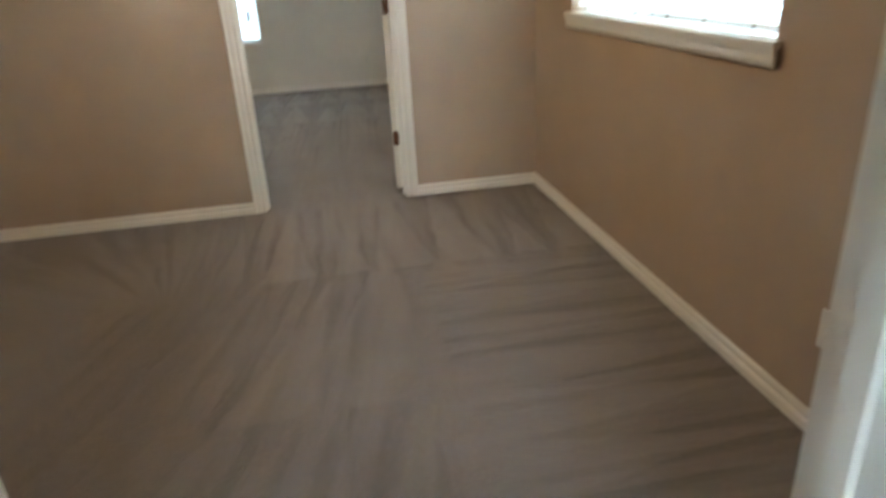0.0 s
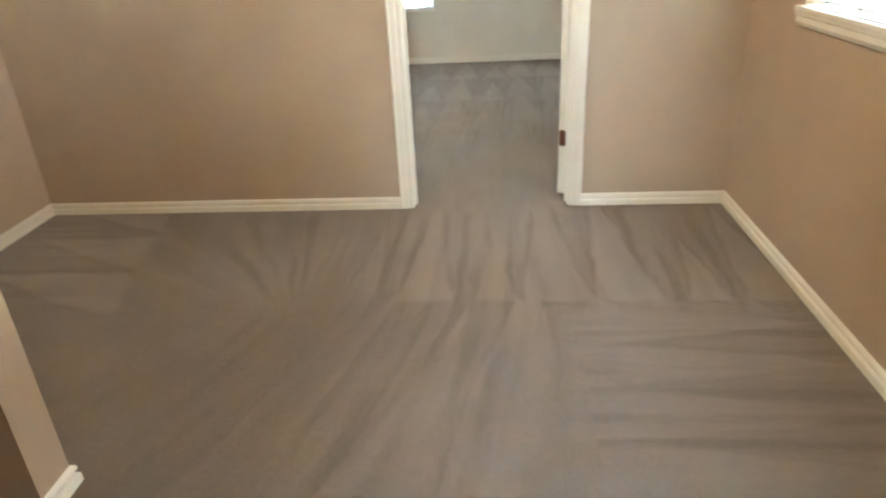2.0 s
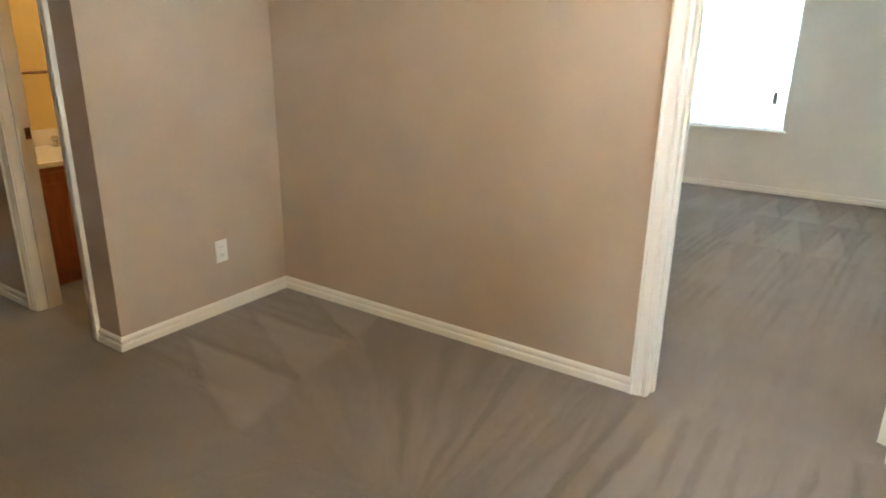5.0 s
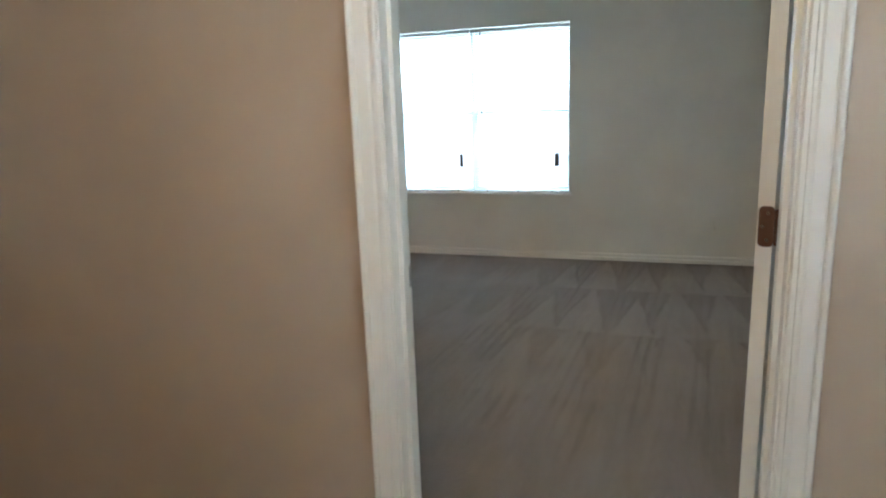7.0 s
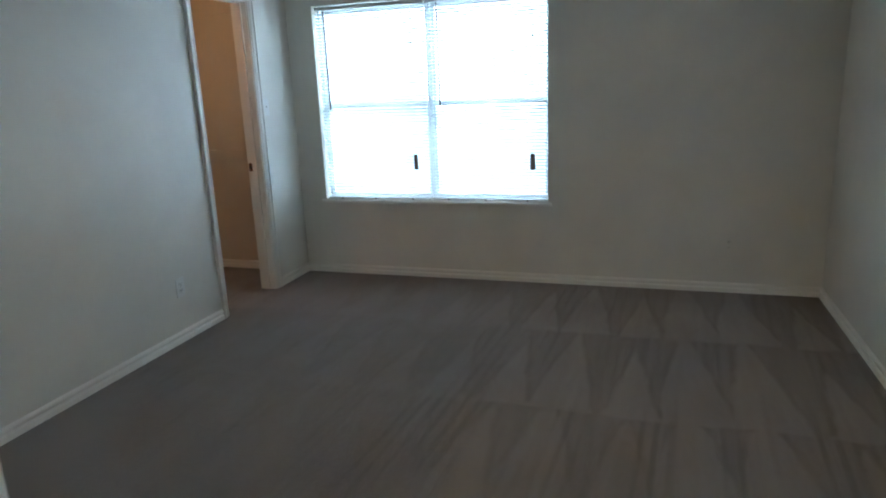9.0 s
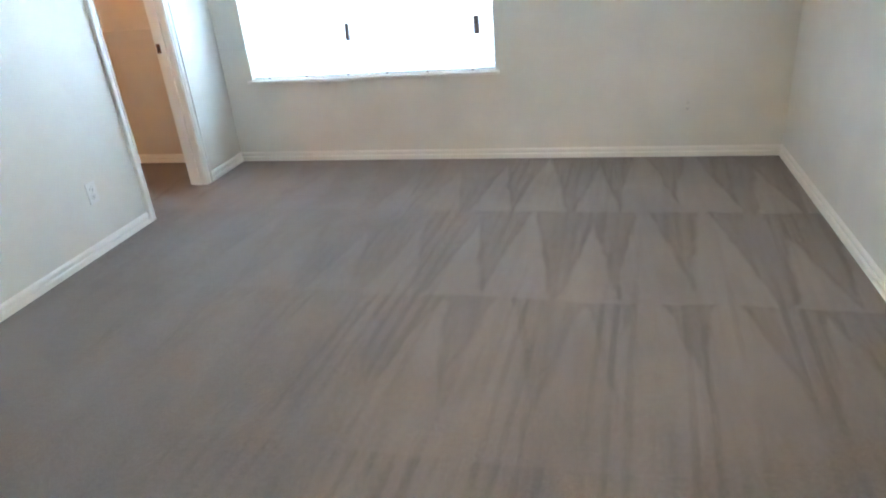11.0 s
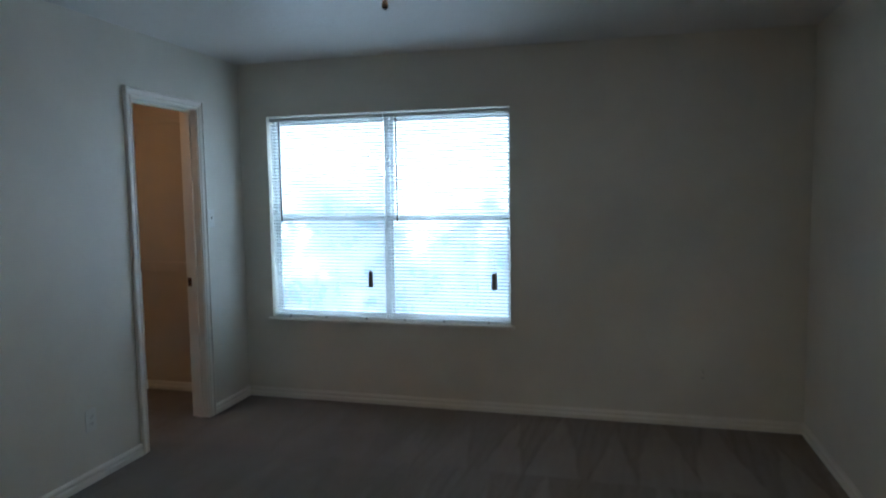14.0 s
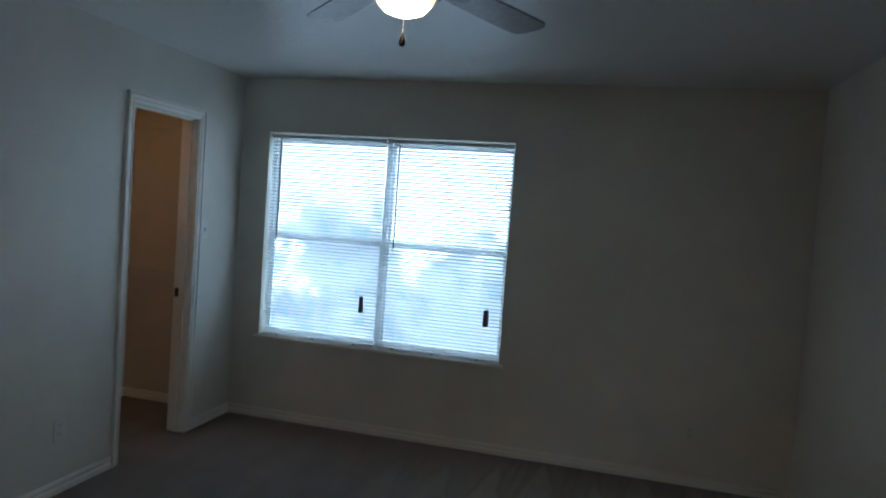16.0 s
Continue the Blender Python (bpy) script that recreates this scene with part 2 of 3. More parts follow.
def outside_material():
    """Bright haze with the pale masses of trees, far out of focus behind the blinds."""
    n = Nodes("bright_outdoors")
    p = n.object_place()
    _, _, z = n.split(p)
    height = n.math("MULTIPLY", n.math("SUBTRACT", z, 1.75), -0.20)
    crowns = n.ramp(n.math("ADD", n.noise(p, 1.1, 5.0, 0.62), height), 0.36, 0.66)
    leaf = n.ramp(n.noise(p, 3.4, 6.0, 0.72), 0.34, 0.70)
    green = n.mix(leaf, (0.028, 0.041, 0.055), (0.084, 0.112, 0.140))
    color = n.mix(crowns, (0.72, 0.90, 1.05), green)
    n.put(n.bsdf.inputs["Emission Color"], color)
    n.bsdf.inputs["Emission Strength"].default_value = DAYLIGHT
    return n.done((0, 0, 0), 1.0, spec=0.0)


def slat_material():
    """White vinyl slat that lets some daylight through."""
    n = Nodes("blind_slat_vinyl")
    out = n.tree.nodes["Material Output"]
    through_it = n.node("ShaderNodeBsdfTranslucent", Color=(0.86, 0.92, 0.96))
    shine = n.node("ShaderNodeMixShader", Fac=0.5)
    n.tree.links.new(n.bsdf.outputs[0], shine.inputs[1])
    n.tree.links.new(through_it.outputs[0], shine.inputs[2])
    n.tree.links.new(shine.outputs[0], out.inputs[0])
    return n.done((0.82, 0.84, 0.83), 0.45)


def glass_material():
    n = Nodes("window_glass")
    n.bsdf.inputs["Transmission Weight"].default_value = 1.0
    n.bsdf.inputs["IOR"].default_value = 1.45
    return n.done((0.97, 1.0, 0.99), 0.0)


def globe_material():
    """Frosted glass bowl, brightest round the bulb within it."""
    n = Nodes("frosted_lit_glass")
    near = n.node("ShaderNodeVectorMath", **{})
    near.operation = "LENGTH"
    n.tree.links.new(n.stretch(n.object_place(), (1, 1, 0.35)), near.inputs[0])
    heat = n.ramp(near.outputs["Value"], 0.022, 0.090, 1.0, 0.0)
    n.put(n.bsdf.inputs["Emission Color"], n.mix(heat, (1.0, 0.60, 0.22), (1.0, 0.86, 0.62)))
    n.put(n.bsdf.inputs["Emission Strength"], n.ramp(heat, 0.0, 1.0, FAN_LAMP * 0.10, FAN_LAMP * 3.4))
    return n.done((0.9, 0.86, 0.78), 0.3)


TAN = paint("tan_wall_paint", (0.465, 0.364, 0.274), 0.62, 0.22)
GREY = paint("pale_grey_wall_paint", (0.755, 0.735, 0.665), 0.44, 0.20, spec=0.5)
CLOSET_PAINT = paint("cream_closet_paint", (0.62, 0.56, 0.46), 0.62, 0.2)
YELLOW = paint("yellow_bathroom_paint", (0.66, 0.50, 0.20), 0.55, 0.2)
TRIM = paint("white_trim_enamel", (0.83, 0.81, 0.75), 0.32, 0.03, 0.02, 0.5, 0.02)
CEIL = ceiling_material()
CARPET = carpet_material()
OUTSIDE = outside_material()
LAWN = plain("lawn", (0.07, 0.10, 0.04), 0.9, 0.3)
SLAT = slat_material()
GLASS = glass_material()
VINYL = plain("white_window_vinyl", (0.78, 0.80, 0.80), 0.4)
BRONZE = metal("worn_bronze", (0.21, 0.105, 0.065), 0.45)
DARK_BRONZE = plain("dull_bronze_fan_enamel", (0.15, 0.13, 0.115), 0.45)
CHROME = metal("chrome", (0.75, 0.75, 0.74), 0.12)
NICKEL = metal("dull_nickel", (0.52, 0.50, 0.46), 0.35)
PLATE = plain("white_plastic_plate", (0.80, 0.80, 0.76), 0.35)
SLOT = plain("dark_slot", (0.02, 0.02, 0.02), 0.6)
BLADE = wood("whitewashed_fan_blade", (0.28, 0.26, 0.25), 0.38)
TASSEL = plain("dark_brown_tassel", (0.30, 0.26, 0.25), 0.4)
PULL = plain("black_pull_knob", (0.008, 0.007, 0.006), 0.9)
PULL.node_tree.nodes["Principled BSDF"].inputs["Specular IOR Level"].default_value = 0.1
WAND = plain("smoky_plastic_wand", (0.045, 0.045, 0.045), 0.3)
CORD = plain("white_cord", (0.7, 0.7, 0.68), 0.8)
CHERRY = wood("cherry_stained_wood", (0.34, 0.105, 0.04), 0.38)
MARBLE = plain("cultured_marble", (0.80, 0.76, 0.66), 0.18, 0.03)
TILE = plain("bathroom_vinyl_floor", (0.36, 0.27, 0.18), 0.4, 0.15)
FROST = globe_material()
HALL_GLASS = glow("lit_hall_glass", (1.0, 0.71, 0.355), HALL_LAMP)
BATH_GLASS = glow("lit_bathroom_glass", WARM, BATH_LAMP)
CLOSET_GLASS = glow("lit_closet_glass", (1.0, 0.54, 0.25), CLOSET_LAMP)


# ---- mesh helpers ----
def box(bm, x0, x1, y0, y1, z0, z1, bevel=0.0):
    made = bmesh.ops.create_cube(bm, size=1.0, matrix=Matrix.Translation(((x0 + x1) / 2, (y0 + y1) / 2, (z0 + z1) / 2)) @ Matrix.Diagonal((abs(x1 - x0), abs(y1 - y0), abs(z1 - z0), 1)))
    if bevel:
        edges = list({e for v in made["verts"] for e in v.link_edges})
        bmesh.ops.bevel(bm, geom=edges, offset=bevel, segments=2, affect="EDGES", profile=0.6)
    return bm


def boxes(*given):
    bm = bmesh.new()
    for b in given:
        box(bm, *b)
    return bm


def spin(bm, profile, steps=32, centre=(0, 0, 0)):
    """A turned shape about z from rows of radius and height."""
    rings = []
    for r, z in profile:
        if r < 1e-5:
            rings.append([bm.verts.new((centre[0], centre[1], centre[2] + z))])
        else:
            rings.append([bm.verts.new((centre[0] + r * math.cos(2 * math.pi * k / steps), centre[1] + r * math.sin(2 * math.pi * k / steps), centre[2] + z)) for k in range(steps)])
    for a, b in zip(rings, rings[1:]):
        for k in range(steps):
            j = (k + 1) % steps
            corners = [a[k % len(a)], a[j % len(a)], b[j % len(b)], b[k % len(b)]]
            corners = [c for i, c in enumerate(corners) if c not in corners[:i]]
            if len(corners) > 2:
                bm.faces.new(corners)
    bmesh.ops.recalc_face_normals(bm, faces=bm.faces)
    return bm


def pierced(along, face, back, span, hole, height=None):
    """A wall with one opening as one closed skin. along: the axis it runs on (0 x, 1 y); face, back: its two faces; span: its ends; hole: start, end, bottom, top."""
    us = sorted({span[0], hole[0], hole[1], span[1]})
    zs = sorted({0.0, hole[2], hole[3], height or CEILING})
    bm = bmesh.new()
    verts = {}

    def vert(u, z, d):
        key = (round(u, 4), round(z, 4), d)
        if key not in verts:
            p = [0.0, 0.0, z]
            p[along], p[1 - along] = u, (face, back)[d]
            verts[key] = bm.verts.new(p)
        return verts[key]

    def solid(i, j):
        if not (0 <= i < len(us) - 1 and 0 <= j < len(zs) - 1):
            return False
        u, z = (us[i] + us[i + 1]) / 2, (zs[j] + zs[j + 1]) / 2
        return not (hole[0] < u < hole[1] and hole[2] < z < hole[3])

    for i in range(len(us) - 1):
        for j in range(len(zs) - 1):
            if not solid(i, j):
                continue
            corners = [(us[i], zs[j]), (us[i + 1], zs[j]), (us[i + 1], zs[j + 1]), (us[i], zs[j + 1])]
            for d in (0, 1):
                bm.faces.new([vert(u, z, d) for u, z in corners])
            for k, (di, dj) in enumerate(((0, -1), (1, 0), (0, 1), (-1, 0))):
                if not solid(i + di, j + dj):
                    a, b = corners[k], corners[(k + 1) % 4]
                    bm.faces.new((vert(*a, 0), vert(*b, 0), vert(*b, 1), vert(*a, 1)))
    bmesh.ops.recalc_face_normals(bm, faces=bm.faces)
    return bm


def rod(bm, a, b, radius, steps=10):
    a, b = Vector(a), Vector(b)
    m = Matrix.Translation((a + b) / 2) @ (b - a).to_track_quat("Z", "Y").to_matrix().to_4x4()
    bmesh.ops.create_cone(bm, cap_ends=True, segments=steps, radius1=radius, radius2=radius, depth=(b - a).length, matrix=m)
    return bm


def sweep(bm, stations):
    """Skin a closed outline through several stations (lists of points of one length), with capped ends."""
    rings = [[bm.verts.new(p) for p in s] for s in stations]
    count = len(rings[0])
    for a, b in zip(rings, rings[1:]):
        for k in range(count):
            bm.faces.new((a[k], a[(k + 1) % count], b[(k + 1) % count], b[k]))
    bm.faces.new(rings[0]), bm.faces.new(rings[-1])
    bmesh.ops.recalc_face_normals(bm, faces=bm.faces)
    return bm


def mesh_of(name, bm, material, smooth=False):
    data = bpy.data.meshes.new(name)
    bm.to_mesh(data)
    bm.free()
    data.materials.append(material)
    if smooth:
        data.shade_smooth()
        data.set_sharp_from_angle(angle=radians(40))
    return data


def part(name, bm, material, parent=None, label="", smooth=False):
    ob = new(name, mesh_of(name, bm, material, smooth))
    if parent is not None:
        ob.parent = parent
    if label:
        ob["label"] = label
    return ob


def structure(name, bm, material, label, category, smooth=False):
    return tagged(part(name, bm, material, None, "", smooth), label, category, kind="structure")


def thing(name, at, label, category, group="", kind=""):
    ob = new(name)
    ob.matrix_basis = at if isinstance(at, Matrix) else pose(*at)
    ob.empty_display_size = 0.1
    return tagged(ob, label, category, group, kind)


# ---- plan ----
CEILING = 2.44
WALL = 0.12
DOOR_L, DOOR_R, DOOR_H = 0.0, 0.85, 2.045
HALL_E, HALL_W = 1.690, -2.148
BED_W, BED_E, BED_N = -2.196, 1.585, 4.458
BATH_Y = -1.022                      # hall face of the bathroom wall
BATH_L, BATH_R = -2.93, -2.40        # bathroom doorway
START_Y = -3.39                      # hall face of the wall behind the first doorway
START_L, START_R = 0.09, 0.895
WIN2_L, WIN2_R, WIN2_B, WIN2_T = -1.980, -0.212, 0.600, 2.058
WIN1_S, WIN1_N, WIN1_B, WIN1_T = -2.17, -0.57, 1.068, 2.10
CLO_S, CLO_N = 3.338, 3.930
CLOSET_W = -3.085
# opening of the window added to the first room
WIN3_W, WIN3_E, WIN3_B, WIN3_T = -0.4, 0.8, 0.85, 2.05
FAR_W = -4.2

# ---- floors, ceilings and walls ----
floor_bm = bmesh.new()
box(floor_bm, FAR_W - 0.1, 1.9, START_Y - 3.1, BATH_Y + 0.06, -0.12, 0.0)
box(floor_bm, BED_W - 1.2, 1.9, BATH_Y + 0.06, 4.6, -0.12, 0.0)
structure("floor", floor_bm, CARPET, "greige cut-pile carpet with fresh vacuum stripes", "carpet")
structure("floor_bathroom", boxes((-3.85, BED_W - 1.2, BATH_Y + 0.06, 0.9, -0.12, 0.0)), TILE, "tan vinyl floor of the bathroom", "floor")
structure("ceiling", boxes((-4.3, 1.9, START_Y - 3.1, 4.65, CEILING, CEILING + 0.12)), CEIL, "white ceiling with knocked-down plaster texture", "ceiling")

FRAME = 0.02
structure("wall_door_hall_side", pierced(0, 0.0, 0.06, (HALL_W, HALL_E), (DOOR_L - FRAME, DOOR_R + FRAME, 0.0, DOOR_H + FRAME)), TAN, "tan painted hall wall around the bedroom doorway", "wall")
structure("wall_door_bedroom_side", pierced(0, 0.06, WALL, (BED_W, BED_E), (DOOR_L - FRAME, DOOR_R + FRAME, 0.0, DOOR_H + FRAME)), GREY, "pale grey painted bedroom wall around the doorway", "wall")
structure("wall_hall_east", pierced(1, HALL_E, HALL_E + 0.16, (START_Y - WALL, WALL), (WIN1_S, WIN1_N, WIN1_B, WIN1_T)), TAN, "tan painted hall wall with a window", "wall")
structure("wall_hall_west", boxes((HALL_W - 0.1, HALL_W, BATH_Y, 0.06, 0, CEILING)), TAN, "tan painted hall wall with an outlet", "wall")
structure("wall_bathroom_south", pierced(0, BATH_Y, BATH_Y + WALL, (FAR_W, HALL_W - 0.1), (BATH_L - FRAME, BATH_R + FRAME, 0.0, DOOR_H + FRAME)), TAN, "tan painted wall around the bathroom doorway", "wall")
structure("wall_hall_far_west", boxes((FAR_W - 0.1, FAR_W, START_Y - WALL, BATH_Y + WALL, 0, CEILING)), TAN, "plain tan painted end wall of the hall", "wall")
structure("wall_hall_south", pierced(0, START_Y - WALL, START_Y, (FAR_W, HALL_E), (START_L - FRAME, START_R + FRAME, 0.0, DOOR_H + FRAME)), TAN, "tan painted wall around an open doorway", "wall")
structure("wall_first_room_south", pierced(0, START_Y - 3.14, START_Y - 3.0, (-1.6, 1.75), (WIN3_W, WIN3_E, WIN3_B, WIN3_T)), GREY, "pale grey wall of the first room with an added window", "wall")
structure("wall_first_room_west", boxes((-1.7, -1.6, START_Y - 3.14, START_Y - WALL, 0, CEILING)), GREY, "plain pale grey wall of the first room", "wall")
structure("wall_first_room_east", boxes((1.75, 1.85, START_Y - 3.14, START_Y - WALL, 0, CEILING)), GREY, "plain pale grey wall of the first room", "wall")
structure("wall_bedroom_north", pierced(0, BED_N, BED_N + 0.16, (BED_W - 1.2, BED_E + 0.1), (WIN2_L, WIN2_R, WIN2_B, WIN2_T)), GREY, "pale grey painted bedroom wall with a wide window", "wall")
structure("wall_bedroom_east", boxes((BED_E, BED_E + 0.1, WALL, BED_N, 0, CEILING)), GREY, "plain pale grey painted bedroom wall", "wall")
structure("wall_bedroom_west", pierced(1, BED_W - WALL, BED_W, (0.06, BED_N), (CLO_S - FRAME, CLO_N + FRAME, 0.0, DOOR_H + 0.01 + FRAME)), GREY, "pale grey painted bedroom wall with the closet doorway", "wall")
structure("wall_closet_west", boxes((CLOSET_W - 0.1, CLOSET_W, 2.3, BED_N - 0.003, 0, CEILING)), CLOSET_PAINT, "cream painted closet wall", "wall")
structure("wall_closet_south", boxes((CLOSET_W, BED_W - WALL, 2.3, 2.4, 0, CEILING)), CLOSET_PAINT, "cream painted closet wall", "wall")
structure("wall_closet_north", boxes((CLOSET_W, BED_W - WALL - 0.002, BED_N - 0.02, BED_N - 0.004, 0, CEILING)), CLOSET_PAINT, "cream painted closet wall with shelf cleats", "wall")
structure("wall_bathroom_west", boxes((-3.85, -3.72, BATH_Y + WALL, 0.9, 0, CEILING)), YELLOW, "yellow painted bathroom wall with a towel bar", "wall")
structure("wall_bathroom_north", boxes((-3.72, HALL_W - 0.1, 0.8, 0.9, 0, CEILING)), YELLOW, "yellow painted bathroom wall", "wall")
structure("wall_bathroom_east", boxes((HALL_W - 0.2, HALL_W - 0.104, BATH_Y + WALL, 0.8, 0, CEILING)), YELLOW, "yellow painted bathroom wall", "wall")

# ---- trim: casings, jambs and baseboards ----
CASING = [(0.005, 0.0), (0.005, 0.008), (0.008, 0.011), (0.016, 0.0115), (0.020, 0.006), (0.026, 0.006), (0.031, 0.012), (0.055, 0.017), (0.057, 0.010), (0.060, 0.010), (0.062, 0.019), (0.066, 0.022), (0.071, 0.022), (0.074, 0.018), (0.074, 0.0)]
BASE = [(0.0, 0.0), (0.016, 0.0), (0.016, 0.026), (0.013, 0.031), (0.0035, 0.033), (0.0035, 0.042), (0.011, 0.045), (0.013, 0.052), (0.010, 0.060), (0.004, 0.066), (0.0, 0.068)]


def casing(name, a, b, height, along, face, out, width=0.074, label="white moulded door casing"):
    """Mitred casing round an opening from a to b; along: the axis it spans (0 x, 1 y); face: the wall's face; out: +1 or -1, the way it stands proud."""
    def at(s, z, v):
        p = [0.0, 0.0, z]
        p[along], p[1 - along] = s, face + out * v
        return tuple(p)
    rows = [(u * width / 0.074, v) for u, v in CASING]
    stations = [[at(a - u, 0.0, v) for u, v in rows], [at(a - u, height + u, v) for u, v in rows], [at(b + u, height + u, v) for u, v in rows], [at(b + u, 0.0, v) for u, v in rows]]
    return structure(name, sweep(bmesh.new(), stations), TRIM, label, "door casing")


def baseboard(a, b, normal, first=0.0, last=0.0, label="white moulded baseboard along the wall"):
    """A length of baseboard from a to b (x, y), standing proud along normal; first, last: how far its foot runs on past each end (mitres)."""
    a, b, nrm = Vector((*a, 0)), Vector((*b, 0)), Vector((*normal, 0))
    way = (b - a).normalized()
    stations = [[p + nrm * d + Vector((0, 0, z)) + way * (d * k / 0.014) for d, z in BASE] for p, k in ((a, -first), (b, last))]
    return structure("baseboard", sweep(bmesh.new(), stations), TRIM, label, "baseboard")


CW = 0.074
M = 0.014
casing("trim_door_hall", DOOR_L, DOOR_R, DOOR_H, 0, 0.0, -1)
casing("trim_door_bedroom", DOOR_L, DOOR_R, DOOR_H, 0, WALL, 1)
casing("trim_closet", CLO_S, CLO_N, DOOR_H + 0.01, 1, BED_W, 1, 0.062)
casing("trim_bathroom", BATH_L, BATH_R, DOOR_H, 0, BATH_Y, -1)
casing("trim_start_door", START_L, START_R, DOOR_H, 0, START_Y, 1)
casing("trim_start_room", START_L, START_R, DOOR_H, 0, START_Y - WALL, -1)

baseboard((HALL_W, 0), (DOOR_L - CW, 0), (0, -1), -M, 0)
baseboard((DOOR_R + CW, 0), (HALL_E, 0), (0, -1), 0, -M)
baseboard((HALL_E, START_Y), (HALL_E, 0), (-1, 0), -M, -M)
baseboard((HALL_W, BATH_Y), (HALL_W, 0), (1, 0), M, -M)
baseboard((BATH_R + CW, BATH_Y), (HALL_W, BATH_Y), (0, -1), 0, M)
baseboard((FAR_W, BATH_Y), (BATH_L - CW, BATH_Y), (0, -1))
baseboard((FAR_W, START_Y), (START_L - CW, START_Y), (0, 1))
baseboard((START_R + CW, START_Y), (HALL_E, START_Y), (0, 1), 0, -M)
baseboard((BED_W, BED_N), (BED_E, BED_N), (0, -1), -M, -M)
baseboard((BED_E, WALL), (BED_E, BED_N), (-1, 0), -M, -M)
baseboard((BED_W, WALL), (BED_W, CLO_S - 0.062), (1, 0), -M, 0)
baseboard((BED_W, CLO_N + 0.062), (BED_W, BED_N), (1, 0), 0, -M)
baseboard((DOOR_R + CW, WALL), (BED_E, WALL), (0, 1), 0, -M)
baseboard((BED_W, WALL), (DOOR_L - CW, WALL), (0, 1), -M, 0)
baseboard((CLOSET_W, BED_N - 0.02), (BED_W - WALL, BED_N - 0.02), (0, -1), -M, 0)
baseboard((CLOSET_W, 2.4), (CLOSET_W, BED_N - 0.02), (1, 0), -M, -M)


def jamb(name, lo, hi, height, along, front, back, stop_at, label="white painted door jamb"):
    """Lining of an opening with a door stop; along: the axis that the opening spans."""
    def piece(bm, s0, s1, d0, d1, z0, z1):
        if along == 0:
            box(bm, s0, s1, d0, d1, z0, z1)
        else:
            box(bm, d0, d1, s0, s1, z0, z1)
    bm = bmesh.new()
    piece(bm, lo - 0.02, lo, front, back, 0, height + 0.02)
    piece(bm, hi, hi + 0.02, front, back, 0, height + 0.02)
    piece(bm, lo, hi, front, back, height, height + 0.02)
    a, b = stop_at
    piece(bm, lo, lo + 0.011, a, b, 0, height)
    piece(bm, hi - 0.011, hi, a, b, 0, height)
    piece(bm, lo + 0.011, hi - 0.011, a, b, height - 0.011, height)
    return structure(name, bm, TRIM, label, "door jamb")


jamb("trim_jamb_bedroom", DOOR_L, DOOR_R, DOOR_H, 0, 0.0, WALL, (0.045, 0.080))
jamb("trim_jamb_closet", CLO_S, CLO_N, DOOR_H + 0.01, 1, BED_W - WALL, BED_W, (BED_W - 0.075, BED_W - 0.04))
jamb("trim_jamb_bathroom", BATH_L, BATH_R, DOOR_H, 0, BATH_Y, BATH_Y + WALL, (BATH_Y + 0.045, BATH_Y + 0.080))
jamb("trim_jamb_start", START_L, START_R, DOOR_H, 0, START_Y - WALL, START_Y, (START_Y - 0.075, START_Y - 0.04))


def strike_plate(m, label="worn bronze strike plate on the jamb", finish=BRONZE):
    """A strike plate lying in the xz plane, facing -y, with its latch hole and two screws."""
    t = thing("strike_plate", m, label, "strike plate")
    bm = bmesh.new()
    for b in ((-0.014, 0.014, -0.002, 0, 0.013, 0.029), (-0.014, 0.014, -0.002, 0, -0.029, -0.013), (-0.014, -0.006, -0.002, 0, -0.013, 0.013), (0.008, 0.014, -0.002, 0, -0.013, 0.013)):
        box(bm, *b)
    part("plate", bm, finish, t)
    part("latch_hole", boxes((-0.006, 0.008, -0.0006, 0, -0.013, 0.013)), SLOT, t, "dark latch hole")
    for z in (0.021, -0.021):
        part("screw", rod(bmesh.new(), (0, -0.0028, z), (0, -0.001, z), 0.0035, 8), BRONZE, t)
    return t


strike_plate(pose(DOOR_L + 0.001, 0.099, 0.975, 0, 0, 90), "pale nickel strike plate on the bedroom jamb", NICKEL)
strike_plate(pose(BED_W - 0.097, CLO_N - 0.001, 0.925, 0, 0, 0))
strike_plate(pose(BATH_L + 0.001, BATH_Y + 0.1, 0.93, 0, 0, 90))
strike_plate(pose(START_L + 0.001, START_Y - 0.097, 0.95, 0, 0, 90))


